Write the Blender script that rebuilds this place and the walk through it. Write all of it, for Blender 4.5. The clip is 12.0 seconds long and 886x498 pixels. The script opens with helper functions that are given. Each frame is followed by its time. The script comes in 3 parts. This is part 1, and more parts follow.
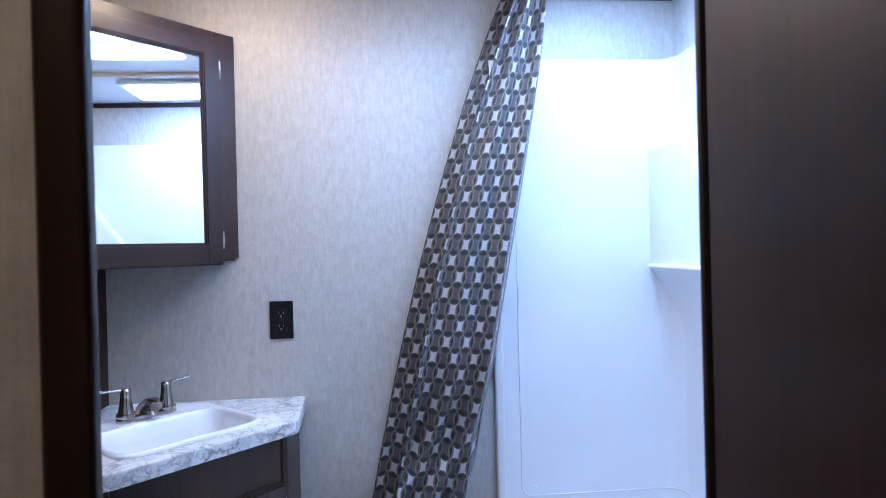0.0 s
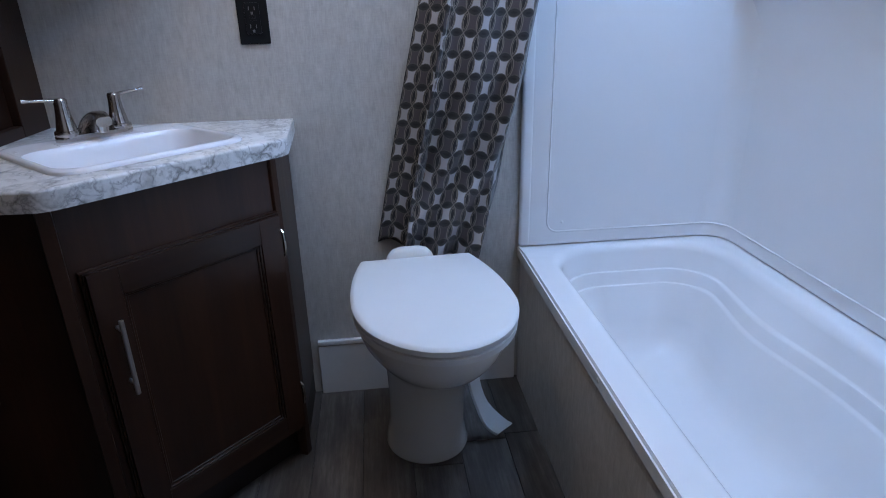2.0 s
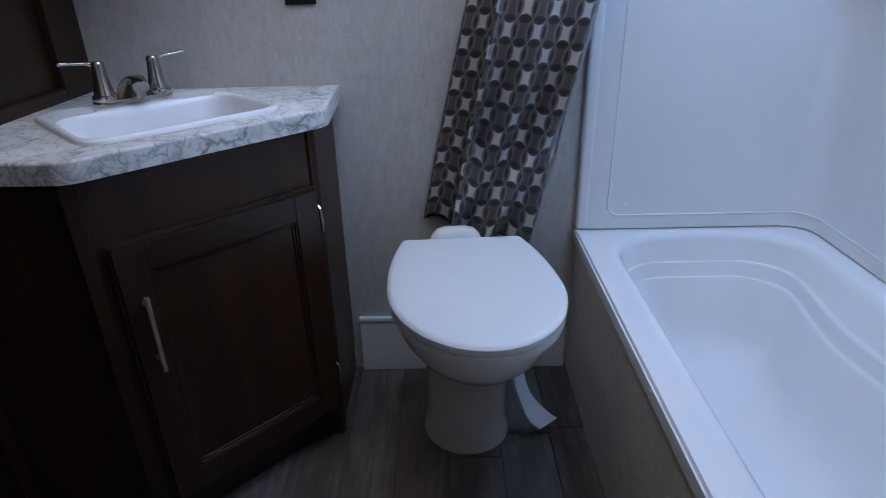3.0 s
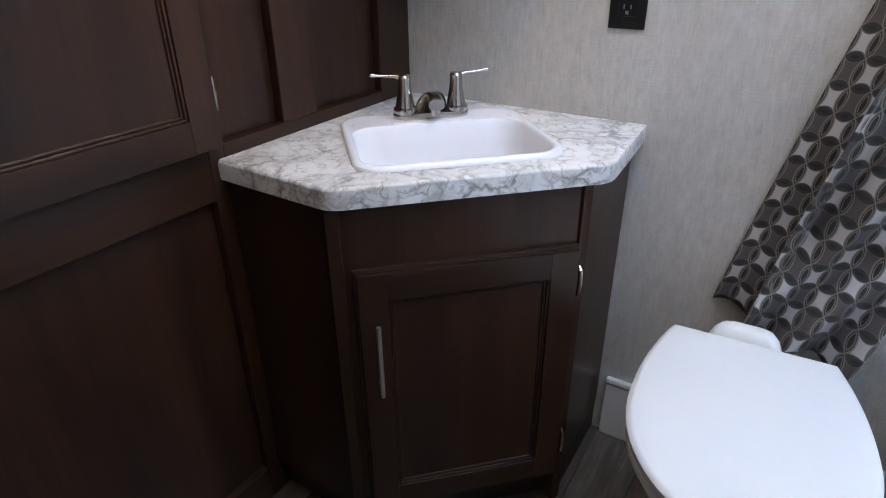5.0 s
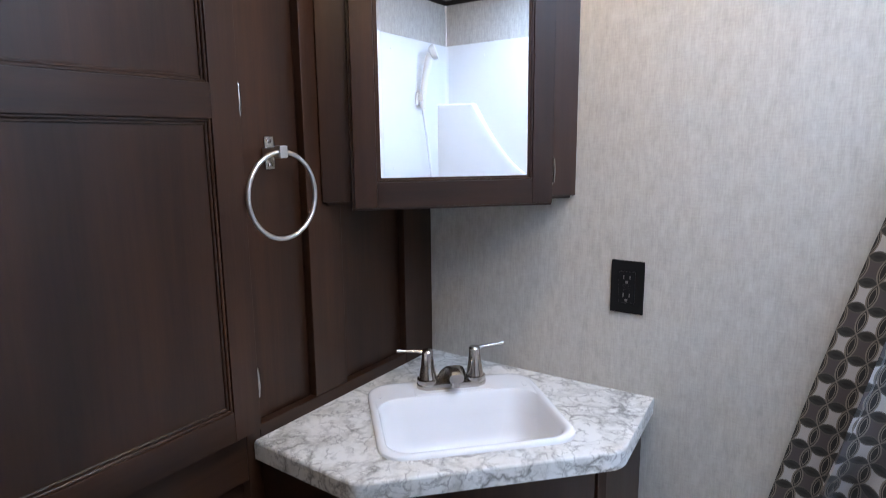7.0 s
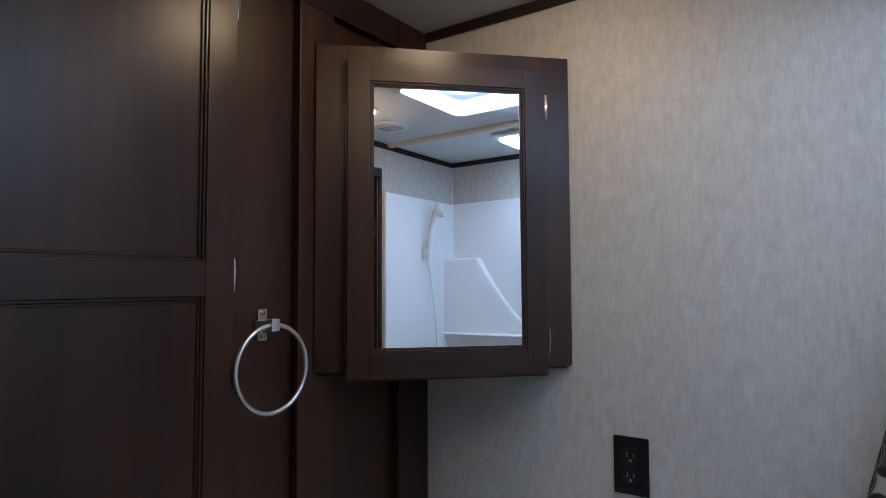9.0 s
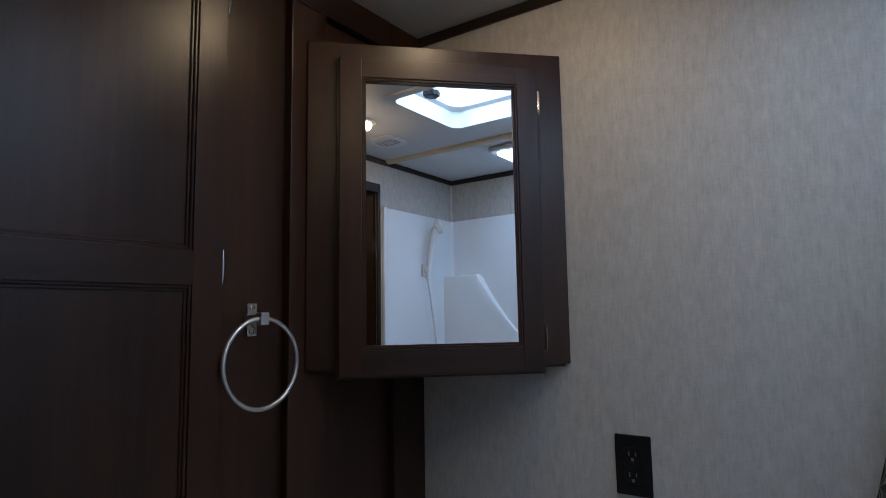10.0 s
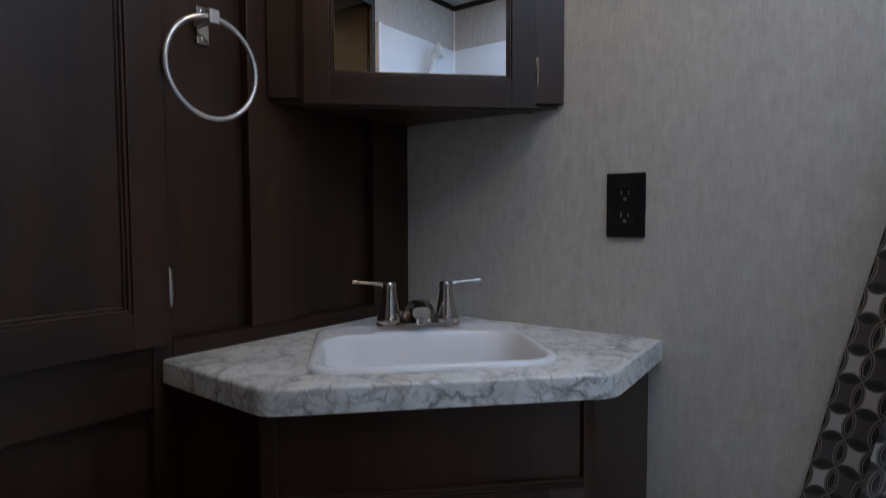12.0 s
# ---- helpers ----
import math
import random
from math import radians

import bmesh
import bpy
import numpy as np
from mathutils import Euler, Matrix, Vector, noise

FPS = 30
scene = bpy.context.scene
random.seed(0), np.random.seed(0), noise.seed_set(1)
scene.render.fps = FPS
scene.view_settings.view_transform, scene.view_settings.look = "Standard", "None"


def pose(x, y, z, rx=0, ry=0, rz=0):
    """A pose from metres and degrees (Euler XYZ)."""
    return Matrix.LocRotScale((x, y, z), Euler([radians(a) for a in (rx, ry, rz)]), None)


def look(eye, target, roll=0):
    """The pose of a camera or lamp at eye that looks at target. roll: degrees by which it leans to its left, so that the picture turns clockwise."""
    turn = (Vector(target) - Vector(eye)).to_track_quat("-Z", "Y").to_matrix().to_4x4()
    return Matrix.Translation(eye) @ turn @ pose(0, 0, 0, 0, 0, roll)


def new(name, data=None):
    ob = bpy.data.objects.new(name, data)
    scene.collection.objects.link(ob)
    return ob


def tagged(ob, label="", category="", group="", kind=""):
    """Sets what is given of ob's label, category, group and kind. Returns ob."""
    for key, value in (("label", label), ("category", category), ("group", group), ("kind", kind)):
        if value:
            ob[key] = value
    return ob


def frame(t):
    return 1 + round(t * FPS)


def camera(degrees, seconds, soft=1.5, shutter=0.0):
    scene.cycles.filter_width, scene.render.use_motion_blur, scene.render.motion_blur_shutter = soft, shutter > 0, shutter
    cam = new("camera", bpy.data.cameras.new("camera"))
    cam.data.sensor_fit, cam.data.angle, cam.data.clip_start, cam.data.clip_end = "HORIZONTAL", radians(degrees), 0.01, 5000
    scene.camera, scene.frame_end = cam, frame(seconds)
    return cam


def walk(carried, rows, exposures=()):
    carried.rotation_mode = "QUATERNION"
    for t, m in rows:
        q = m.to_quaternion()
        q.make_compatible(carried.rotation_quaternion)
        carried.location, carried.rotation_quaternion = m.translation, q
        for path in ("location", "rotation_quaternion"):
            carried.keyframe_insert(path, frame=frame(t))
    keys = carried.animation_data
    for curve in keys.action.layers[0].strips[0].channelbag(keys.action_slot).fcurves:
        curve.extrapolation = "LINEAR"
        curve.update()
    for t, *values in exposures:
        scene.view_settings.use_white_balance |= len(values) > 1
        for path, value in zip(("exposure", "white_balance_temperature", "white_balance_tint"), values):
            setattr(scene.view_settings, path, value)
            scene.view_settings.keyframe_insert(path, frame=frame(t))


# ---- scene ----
cam = camera(72.8, 12.0, soft=0.6, shutter=0.3)
PATH = [
    (0, (0.866, 0.144, 1.251), (1.043, 2.141, 1.246), -1.4),
    (0.5, (0.848, 0.297, 1.199), (1.036, 2.287, 1.057), -1.1),
    (1, (0.858, 0.380, 1.131), (1.007, 2.322, 0.702), -1.6),
    (1.5, (0.815, 0.415, 1.071), (1.004, 2.305, 0.460), -1.3),
    (2, (0.803, 0.453, 1.056), (1.001, 2.295, 0.315), -1.3),
    (2.5, (0.827, 0.483, 1.054), (0.979, 2.296, 0.235), -1.3),
    (4.5, (0.869, 0.787, 1.115), (0.080, 2.377, 0.198), -0.8),
    (5, (0.876, 0.785, 1.148), (-0.060, 2.288, 0.223), -0.4),
    (5.5, (0.885, 0.777, 1.227), (-0.087, 2.266, 0.309), -0.5),
    (6, (0.886, 0.769, 1.313), (-0.136, 2.302, 0.537), -0.3),
    (6.5, (0.911, 0.760, 1.339), (-0.179, 2.342, 0.801), -0.9),
    (7, (0.897, 0.752, 1.352), (-0.187, 2.379, 1.001), -0.6),
    (7.5, (0.900, 0.750, 1.382), (-0.207, 2.398, 1.183), -0.6),
    (9.5, (0.930, 0.796, 1.412), (-0.209, 2.422, 1.582), -0.5),
    (10, (0.930, 0.812, 1.339), (-0.214, 2.433, 1.554), -0.9),
    (10.5, (0.937, 0.841, 1.254), (-0.218, 2.454, 1.492), -0.7),
    (11, (0.910, 0.851, 1.194), (-0.215, 2.490, 1.393), -0.4),
    (11.5, (0.908, 0.889, 1.137), (-0.237, 2.525, 1.167), -0.0),
    (12, (0.912, 0.945, 1.030), (-0.279, 2.548, 0.913), -0.2),
]
EXPOSURES = [(0.0, 0.58, 5500, 20), (0.5, 0.28, 5450, 20), (1.0, 0.12, 5550, 20), (1.5, 0.22, 5850, 18), (2.5, -0.24, 5850, 17), (4.5, -0.04, 6850, 17), (5.0, 0.56, 7080, 17), (5.5, 0.70, 7080, 17), (6.5, 0.30, 6820, 16), (7.0, 0.52, 6900, 16), (7.5, 0.46, 6820, 16), (9.5, -0.97, 6480, 12), (10.0, -1.20, 6500, 12), (10.5, -1.50, 6560, 12), (11.0, -1.65, 6600, 12), (11.5, -1.34, 6750, 12), (12.0, -0.85, 6920, 14)]
walk(cam, [(t, look(eye, target, roll)) for t, eye, target, roll in PATH], EXPOSURES)

# ---- plan, in metres ----
XL, XR, YB, YE, ZC = 0.03, 1.787, 2.00, 0.76, 2.046      # left, right, back, tub-end wall faces; ceiling
YF = 0.506                                             # inner face of the wall with the doorway
SKY = (0.68, 1.06, 1.28, 1.66)                         # roof vent opening x0 x1 y0 y1
DECK, APRON = 0.432, 1.18                              # tub deck height, tub side
ROOT2 = math.sqrt(0.5)

# ---- daylight and lamps ----
world = bpy.data.worlds.new("sky")
scene.world = world
world.use_nodes = True
wn = world.node_tree
sky = wn.nodes.new("ShaderNodeTexSky")
sky.sky_type, sky.sun_disc = "NISHITA", False
sky.sun_elevation, sky.sun_rotation = radians(48), radians(150)
wn.links.new(sky.outputs[0], wn.nodes["Background"].inputs[0])
wn.nodes["Background"].inputs[1].default_value = 0.12
sun = new("sun", bpy.data.lights.new("sun", "SUN"))
sun.data.energy, sun.data.angle, sun.data.color = 2.5, radians(0.5), (1.0, 0.95, 0.88)
sun.matrix_world = look((0, 0, 0), (-0.35, 0.58, -0.74))
LAMP_SHOWER, LAMP_PUCK, LAMP_VENT = 34.0, 160.0, 6.2
vent_light = new("roof_vent_daylight", bpy.data.lights.new("roof_vent_daylight", "AREA"))
vent_light.data.shape, vent_light.data.size, vent_light.data.size_y = "RECTANGLE", 0.34, 0.34
vent_light.data.energy, vent_light.data.color = LAMP_VENT, (0.50, 0.72, 1.0)
vent_light.matrix_world = pose((SKY[0] + SKY[1]) / 2, (SKY[2] + SKY[3]) / 2, ZC + 0.13)


# ---- materials ----
class Nodes:
    def __init__(self, name):
        self.mat = bpy.data.materials.new(name)
        self.mat.use_nodes = True
        self.tree = self.mat.node_tree
        self.bsdf = self.tree.nodes["Principled BSDF"]

    def add(self, kind, **values):
        n = self.tree.nodes.new(kind)
        for key, value in values.items():
            if key in n.inputs:
                n.inputs[key].default_value = value
        return n

    def join(self, a, b):
        self.tree.links.new(a, b)

    def coords(self, kind="Object", scale=(1, 1, 1)):
        c, m = self.add("ShaderNodeTexCoord"), self.add("ShaderNodeMapping")
        m.inputs["Scale"].default_value = scale
        self.join(c.outputs[kind], m.inputs["Vector"])
        return m.outputs[0]

    def noise(self, vector, scale, detail=4, rough=0.55):
        n = self.add("ShaderNodeTexNoise", Scale=scale, Detail=detail, Roughness=rough)
        self.join(vector, n.inputs["Vector"])
        return n.outputs[0]

    def ramp(self, value, stops):
        r = self.add("ShaderNodeValToRGB")
        e = r.color_ramp.elements
        while len(e) < len(stops):
            e.new(0.5)
        for el, (p, c) in zip(e, stops):
            el.position, el.color = p, (*c, 1)
        self.join(value, r.inputs[0])
        return r.outputs[0]

    def math(self, op, a, b=None, c=None):
        n = self.add("ShaderNodeMath")
        n.operation = op
        for k, v in enumerate((a, b, c)):
            if v is None:
                continue
            if isinstance(v, (int, float)):
                n.inputs[k].default_value = v
            else:
                self.join(v, n.inputs[k])
        return n.outputs[0]

    def mix(self, fac, a, b, mode="MIX"):
        n = self.add("ShaderNodeMix")
        n.data_type, n.blend_type = "RGBA", mode
        for k, v in ((0, fac), (6, a), (7, b)):
            if isinstance(v, tuple):
                n.inputs[k].default_value = (*v, 1)
            elif isinstance(v, (int, float)):
                n.inputs[k].default_value = v
            else:
                self.join(v, n.inputs[k])
        return n.outputs[2]

    def bump(self, height, strength, distance=0.002):
        b = self.add("ShaderNodeBump", Strength=strength, Distance=distance)
        self.join(height, b.inputs["Height"])
        self.join(b.outputs[0], self.bsdf.inputs["Normal"])

    def color(self, socket):
        self.join(socket, self.bsdf.inputs["Base Color"])

    def rough(self, value):
        if isinstance(value, (int, float)):
            self.bsdf.inputs["Roughness"].default_value = value
        else:
            self.join(value, self.bsdf.inputs["Roughness"])


def wood(name, dark, light, stretch, rough=0.34):
    """Stained maple: broad cloudy bands, fine pores, satin lacquer."""
    n = Nodes(name)
    info = n.add("ShaderNodeObjectInfo")
    v0 = n.coords("Object", stretch)
    shift = n.add("ShaderNodeVectorMath")
    shift.operation = "ADD"
    n.join(v0, shift.inputs[0])
    off = n.add("ShaderNodeCombineXYZ")
    for k, far in ((0, 13.0), (1, 29.0), (2, 7.0)):
        n.join(n.math("MULTIPLY", info.outputs["Random"], far), off.inputs[k])
    n.join(off.outputs[0], shift.inputs[1])
    v = shift.outputs[0]
    grain = n.noise(v, 70, 6, 0.65)
    broad = n.noise(v, 9, 4, 0.6)
    cloud = n.noise(n.coords("Object", (1, 1, 0.5)), 3.2, 3)
    both = n.math("ADD", n.math("MULTIPLY", grain, 0.28), n.math("ADD", n.math("MULTIPLY", broad, 0.50), n.math("MULTIPLY", cloud, 0.22)))
    n.color(n.ramp(both, [(0.33, dark), (0.52, tuple((a + b) * 0.5 for a, b in zip(dark, light))), (0.68, light)]))
    n.rough(n.math("ADD", n.math("MULTIPLY", n.math("ADD", grain, cloud), 0.10), rough - 0.08))
    n.bump(n.noise(v, 210, 4, 0.6), 0.25, 0.0007)
    n.bsdf.inputs["Specular IOR Level"].default_value = 0.38
    return n.mat


WOOD_D, WOOD_L = (0.0080, 0.0034, 0.0020), (0.056, 0.0226, 0.0112)
WOOD_V = wood("dark_wood_upright", WOOD_D, WOOD_L, (1, 1, 0.06))
WOOD_H = wood("dark_wood_level", WOOD_D, WOOD_L, (0.06, 0.06, 1))
WOOD_TRIM = wood("dark_trim", (0.012, 0.008, 0.007), (0.028, 0.017, 0.013), (1, 1, 0.1), 0.4)


def plain(name, colour, rough, metal=0.0, vary=0.04, scale=40, bump=0.0, spec=0.5):
    n = Nodes(name)
    v = n.coords()
    f = n.noise(v, scale)
    lo, hi = (tuple(c * (1 + s * vary) for c in colour) for s in (-1, 1))
    n.color(n.ramp(f, [(0.3, lo), (0.7, hi)]))
    n.rough(n.math("ADD", n.math("MULTIPLY", n.noise(v, scale * 0.3), 0.12), rough - 0.06))
    n.bsdf.inputs["Metallic"].default_value = metal
    n.bsdf.inputs["Specular IOR Level"].default_value = spec
    if bump:
        n.bump(f, bump, 0.001)
    return n.mat


def wallpaper(name, lo, hi):
    """Greige vinyl wall board with short woven streaks, upright and level."""
    n = Nodes(name)
    up = n.noise(n.coords("Object", (1, 1, 0.10)), 330, 2, 0.6)
    level = n.noise(n.coords("Object", (0.18, 0.18, 1)), 300, 2, 0.6)
    dash = n.noise(n.coords("Object", (1, 1, 0.22)), 95, 4, 0.6)
    blot = n.noise(n.coords("Object", (1, 1, 0.6)), 42, 5, 0.65)
    seam = n.noise(n.coords("Object", (1, 1, 0.06)), 24, 4)
    weave = n.math("ADD", n.math("MULTIPLY", up, 0.20), n.math("MULTIPLY", level, 0.16))
    f = n.math("ADD", weave, n.math("MULTIPLY", dash, 0.26))
    f = n.math("ADD", f, n.math("ADD", n.math("MULTIPLY", blot, 0.30), n.math("MULTIPLY", seam, 0.08)))
    n.color(n.ramp(f, [(0.40, lo), (0.60, hi)]))
    n.rough(0.50)
    n.bump(n.math("ADD", weave, n.math("MULTIPLY", dash, 0.3)), 0.20, 0.0005)
    return n.mat


PAPER = wallpaper("greige_wallboard", (0.412, 0.386, 0.349), (0.562, 0.536, 0.497))
CEILING = plain("ceiling_vinyl", (0.70, 0.70, 0.69), 0.5, 0, 0.03, 120, 0.15)
FIBERGLASS = plain("white_gelcoat", (0.79, 0.80, 0.81), 0.2, 0, 0.012, 6)
PORCELAIN = plain("white_china", (0.78, 0.78, 0.76), 0.12, 0, 0.01, 5)
LIDPLASTIC = plain("white_lid_plastic", (0.76, 0.77, 0.77), 0.35, 0, 0.015, 8)
SINKPLASTIC = plain("white_sink_plastic", (0.82, 0.83, 0.86), 0.22, 0, 0.01, 6)
WHITETRIM = plain("white_trim", (0.72, 0.70, 0.68), 0.42, 0, 0.03, 20)
BEIGETRIM = plain("cream_trim", (0.60, 0.50, 0.36), 0.45, 0, 0.05, 20)
NICKEL = plain("brushed_nickel", (0.50, 0.465, 0.435), 0.18, 1.0, 0.06, 90)
STEEL = plain("satin_steel", (0.72, 0.71, 0.70), 0.40, 1.0, 0.05, 80)
BLACKPLASTIC = plain("black_plastic", (0.006, 0.006, 0.007), 0.4, 0, 0.1, 50, 0, 0.3)
SLOT = plain("pale_contact", (0.16, 0.155, 0.15), 0.3)
CLEAR_KNOB = plain("smoky_knob", (0.03, 0.03, 0.035), 0.2)

n = Nodes("mirror_silver")
n.bsdf.inputs["Base Color"].default_value = (0.96, 0.965, 0.97, 1)
n.bsdf.inputs["Metallic"].default_value, n.bsdf.inputs["Roughness"].default_value = 1.0, 0.0
MIRROR = n.mat


def glow(name, colour, strength):
    n = Nodes(name)
    n.bsdf.inputs["Base Color"].default_value = (0.8, 0.8, 0.8, 1)
    n.bsdf.inputs["Emission Color"].default_value = (*colour, 1)
    n.bsdf.inputs["Emission Strength"].default_value = strength
    return n.mat


GLOW_SHOWER = glow("shower_lamp_diffuser", (0.43, 0.66, 1.0), LAMP_SHOWER)
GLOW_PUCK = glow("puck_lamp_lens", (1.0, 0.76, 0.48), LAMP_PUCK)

# grey vinyl plank
n = Nodes("grey_vinyl_plank")
info = n.add("ShaderNodeObjectInfo")
shift = n.add("ShaderNodeVectorMath")
shift.operation = "ADD"
off = n.add("ShaderNodeCombineXYZ")
n.join(n.math("MULTIPLY", info.outputs["Random"], 37.0), off.inputs[1])
n.join(n.math("MULTIPLY", info.outputs["Random"], 91.0), off.inputs[0])
geo = n.add("ShaderNodeNewGeometry")
n.join(geo.outputs["Position"], shift.inputs[0])
n.join(off.outputs[0], shift.inputs[1])
mp = n.add("ShaderNodeMapping")
mp.inputs["Scale"].default_value = (1, 0.08, 1)
n.join(shift.outputs[0], mp.inputs["Vector"])
grain = n.noise(mp.outputs[0], 70, 6, 0.7)
mp2 = n.add("ShaderNodeMapping")
mp2.inputs["Scale"].default_value = (1, 0.35, 1)
n.join(shift.outputs[0], mp2.inputs["Vector"])
blot = n.noise(mp2.outputs[0], 14, 4, 0.6)
f = n.math("ADD", n.math("MULTIPLY", grain, 0.5), n.math("MULTIPLY", blot, 0.5))
col = n.ramp(f, [(0.30, (0.030, 0.024, 0.020)), (0.5, (0.085, 0.072, 0.062)), (0.72, (0.20, 0.175, 0.155))])
tone = n.math("ADD", n.math("MULTIPLY", info.outputs["Random"], 0.5), 0.75)
n.color(n.mix(1.0, col, tone, "MULTIPLY"))
n.rough(0.42)
n.bump(grain, 0.3, 0.0006)
PLANK = n.mat

# marbled laminate
n = Nodes("marbled_laminate")
v = n.coords()
warp = n.add("ShaderNodeTexNoise", Scale=7.0, Detail=6.0, Roughness=0.62)
n.join(v, warp.inputs["Vector"])
vm = n.add("ShaderNodeVectorMath")
vm.operation = "MULTIPLY_ADD"
n.join(warp.outputs["Color"], vm.inputs[0])
vm.inputs[1].default_value = (0.16, 0.16, 0.16)
n.join(v, vm.inputs[2])


def vein(scale, width, strength):
    """Soft-edged veins along the cell borders of a warped pattern."""
    c = n.add("ShaderNodeTexVoronoi", Scale=scale)
    c.feature = "DISTANCE_TO_EDGE"
    n.join(vm.outputs[0], c.inputs["Vector"])
    return n.math("MULTIPLY", n.ramp(c.outputs["Distance"], [(0.0, (1, 1, 1)), (width * 0.35, (0.55, 0.55, 0.55)), (width, (0, 0, 0))]), strength)


patch = n.ramp(n.noise(v, 13, 4, 0.6), [(0.40, (0.08, 0.08, 0.08)), (0.60, (1, 1, 1))])
patch_fine = n.ramp(n.noise(v, 31, 3), [(0.40, (0, 0, 0)), (0.58, (1, 1, 1))])
cloud = n.noise(vm.outputs[0], 17, 5, 0.6)
base = n.ramp(cloud, [(0.30, (0.52, 0.505, 0.48)), (0.43, (0.68, 0.67, 0.645)), (0.58, (0.785, 0.78, 0.765))])
fac = n.math("MAXIMUM", n.math("MULTIPLY", vein(13.0, 0.10, 0.92), patch), n.math("MULTIPLY", vein(34.0, 0.12, 0.66), patch_fine))
n.color(n.mix(fac, base, (0.155, 0.150, 0.142)))
n.rough(0.30)
LAMINATE = n.mat

# woven shower curtain: interlocked rings with pale and grey squares
n = Nodes("ring_pattern_cloth")
uvn = n.add("ShaderNodeTexCoord")
sep = n.add("ShaderNodeSeparateXYZ")
n.join(uvn.outputs["UV"], sep.inputs[0])
u, v = sep.outputs[0], sep.outputs[1]
a = n.math("ABSOLUTE", n.math("SUBTRACT", n.math("FRACT", u), 0.5))
b = n.math("ABSOLUTE", n.math("SUBTRACT", n.math("FRACT", v), 0.5))


def dist(p, q):
    return n.math("SQRT", n.math("ADD", n.math("MULTIPLY", p, p), n.math("MULTIPLY", q, q)))


d1 = dist(n.math("SUBTRACT", a, 0.93), b)                # arcs of radius 0.66 through the cell corners
d2 = dist(a, n.math("SUBTRACT", b, 0.97))
dm = n.math("MINIMUM", d1, d2)


def band(mid, half):
    return n.math("LESS_THAN", n.math("ABSOLUTE", n.math("SUBTRACT", dm, mid)), half)


square = n.math("GREATER_THAN", dm, 0.695)
checker = n.math("MODULO", n.math("ADD", n.math("FLOOR", u), n.math("FLOOR", v)), 2.0)
sq = n.mix(checker, (0.090, 0.079, 0.082), (0.52, 0.51, 0.52))
level = n.math("LESS_THAN", d2, d1)
core = n.math("LESS_THAN", dm, 0.53)
upright = n.mix(n.math("MAXIMUM", band(0.662, 0.034), band(0.562, 0.018)), (0.034, 0.032, 0.032), (0.24, 0.212, 0.180))
lying = n.mix(band(0.672, 0.023), (0.030, 0.030, 0.031), (0.115, 0.105, 0.095))
petal = n.mix(core, n.mix(level, upright, lying), (0.013, 0.013, 0.014))
cloth = n.mix(square, petal, sq)
thread = n.noise(n.coords("UV", (1, 1, 1)), 60, 2)
n.color(n.mix(0.25, cloth, n.ramp(thread, [(0.3, (0.05, 0.05, 0.05)), (0.7, (0.4, 0.4, 0.4))]), "OVERLAY"))
n.rough(0.5)
n.bsdf.inputs["Sheen Weight"].default_value = 0.15
CLOTH = n.mat


# ---- building helpers ----
def box(bm, x0, x1, y0, y1, z0, z1, bevel=0.0, seg=2):
    made = bmesh.ops.create_cube(bm, size=1.0)["verts"]
    m = Matrix.Translation(((x0 + x1) / 2, (y0 + y1) / 2, (z0 + z1) / 2)) @ Matrix.Diagonal((x1 - x0, y1 - y0, z1 - z0, 1))
    bmesh.ops.transform(bm, matrix=m, verts=made)
    if bevel:
        edges = list({e for q in made for e in q.link_edges})
        bmesh.ops.bevel(bm, geom=edges, offset=bevel, segments=seg, affect="EDGES", profile=0.5)
    return bm


def prism(bm, points, z0, z1, bevel=0.0, seg=2):
    """An upright prism over a counter-clockwise outline."""
    lo = [bm.verts.new((x, y, z0)) for x, y in points]
    hi = [bm.verts.new((x, y, z1)) for x, y in points]
    k = len(points)
    faces = [bm.faces.new(list(reversed(lo))), bm.faces.new(hi)]
    for i in range(k):
        faces.append(bm.faces.new((lo[i], lo[(i + 1) % k], hi[(i + 1) % k], hi[i])))
    if bevel:
        edges = [e for f in faces[:2] for e in f.edges]
        bmesh.ops.bevel(bm, geom=edges, offset=bevel, segments=seg, affect="EDGES", profile=0.5)
    return bm


def loft(bm, loops, cap_first=False, cap_last=False, closed=True):
    rows = [[bm.verts.new(p) for p in loop] for loop in loops]
    k = len(rows[0])
    for r0, r1 in zip(rows, rows[1:]):
        for i in range(k if closed else k - 1):
            bm.faces.new((r0[i], r0[(i + 1) % k], r1[(i + 1) % k], r1[i]))
    if cap_first:
        bm.faces.new(list(reversed(rows[0])))
    if cap_last:
        bm.faces.new(rows[-1])
    return rows


def tube(bm, points, radius, sides=10, closed=False):
    """A round bar along points; radius may be a number or one for each point."""
    pts = [Vector(p) for p in points]
    loops, side = [], None
    for i, p in enumerate(pts):
        a = pts[i - 1] if (i or closed) else p
        b = pts[(i + 1) % len(pts)] if (i < len(pts) - 1 or closed) else p
        d = (b - a).normalized()
        side = d.orthogonal() if side is None else side - d * side.dot(d)
        side.normalize()
        up = d.cross(side)
        r = radius[i] if isinstance(radius, (list, tuple)) else radius
        loops.append([p + (side * math.cos(q) + up * math.sin(q)) * r for q in (2 * math.pi * j / sides for j in range(sides))])
    if closed:
        loops.append(loops[0])
        loft(bm, loops)
        bmesh.ops.remove_doubles(bm, verts=bm.verts, dist=1e-6)
    else:
        loft(bm, loops, True, True)
    return bm


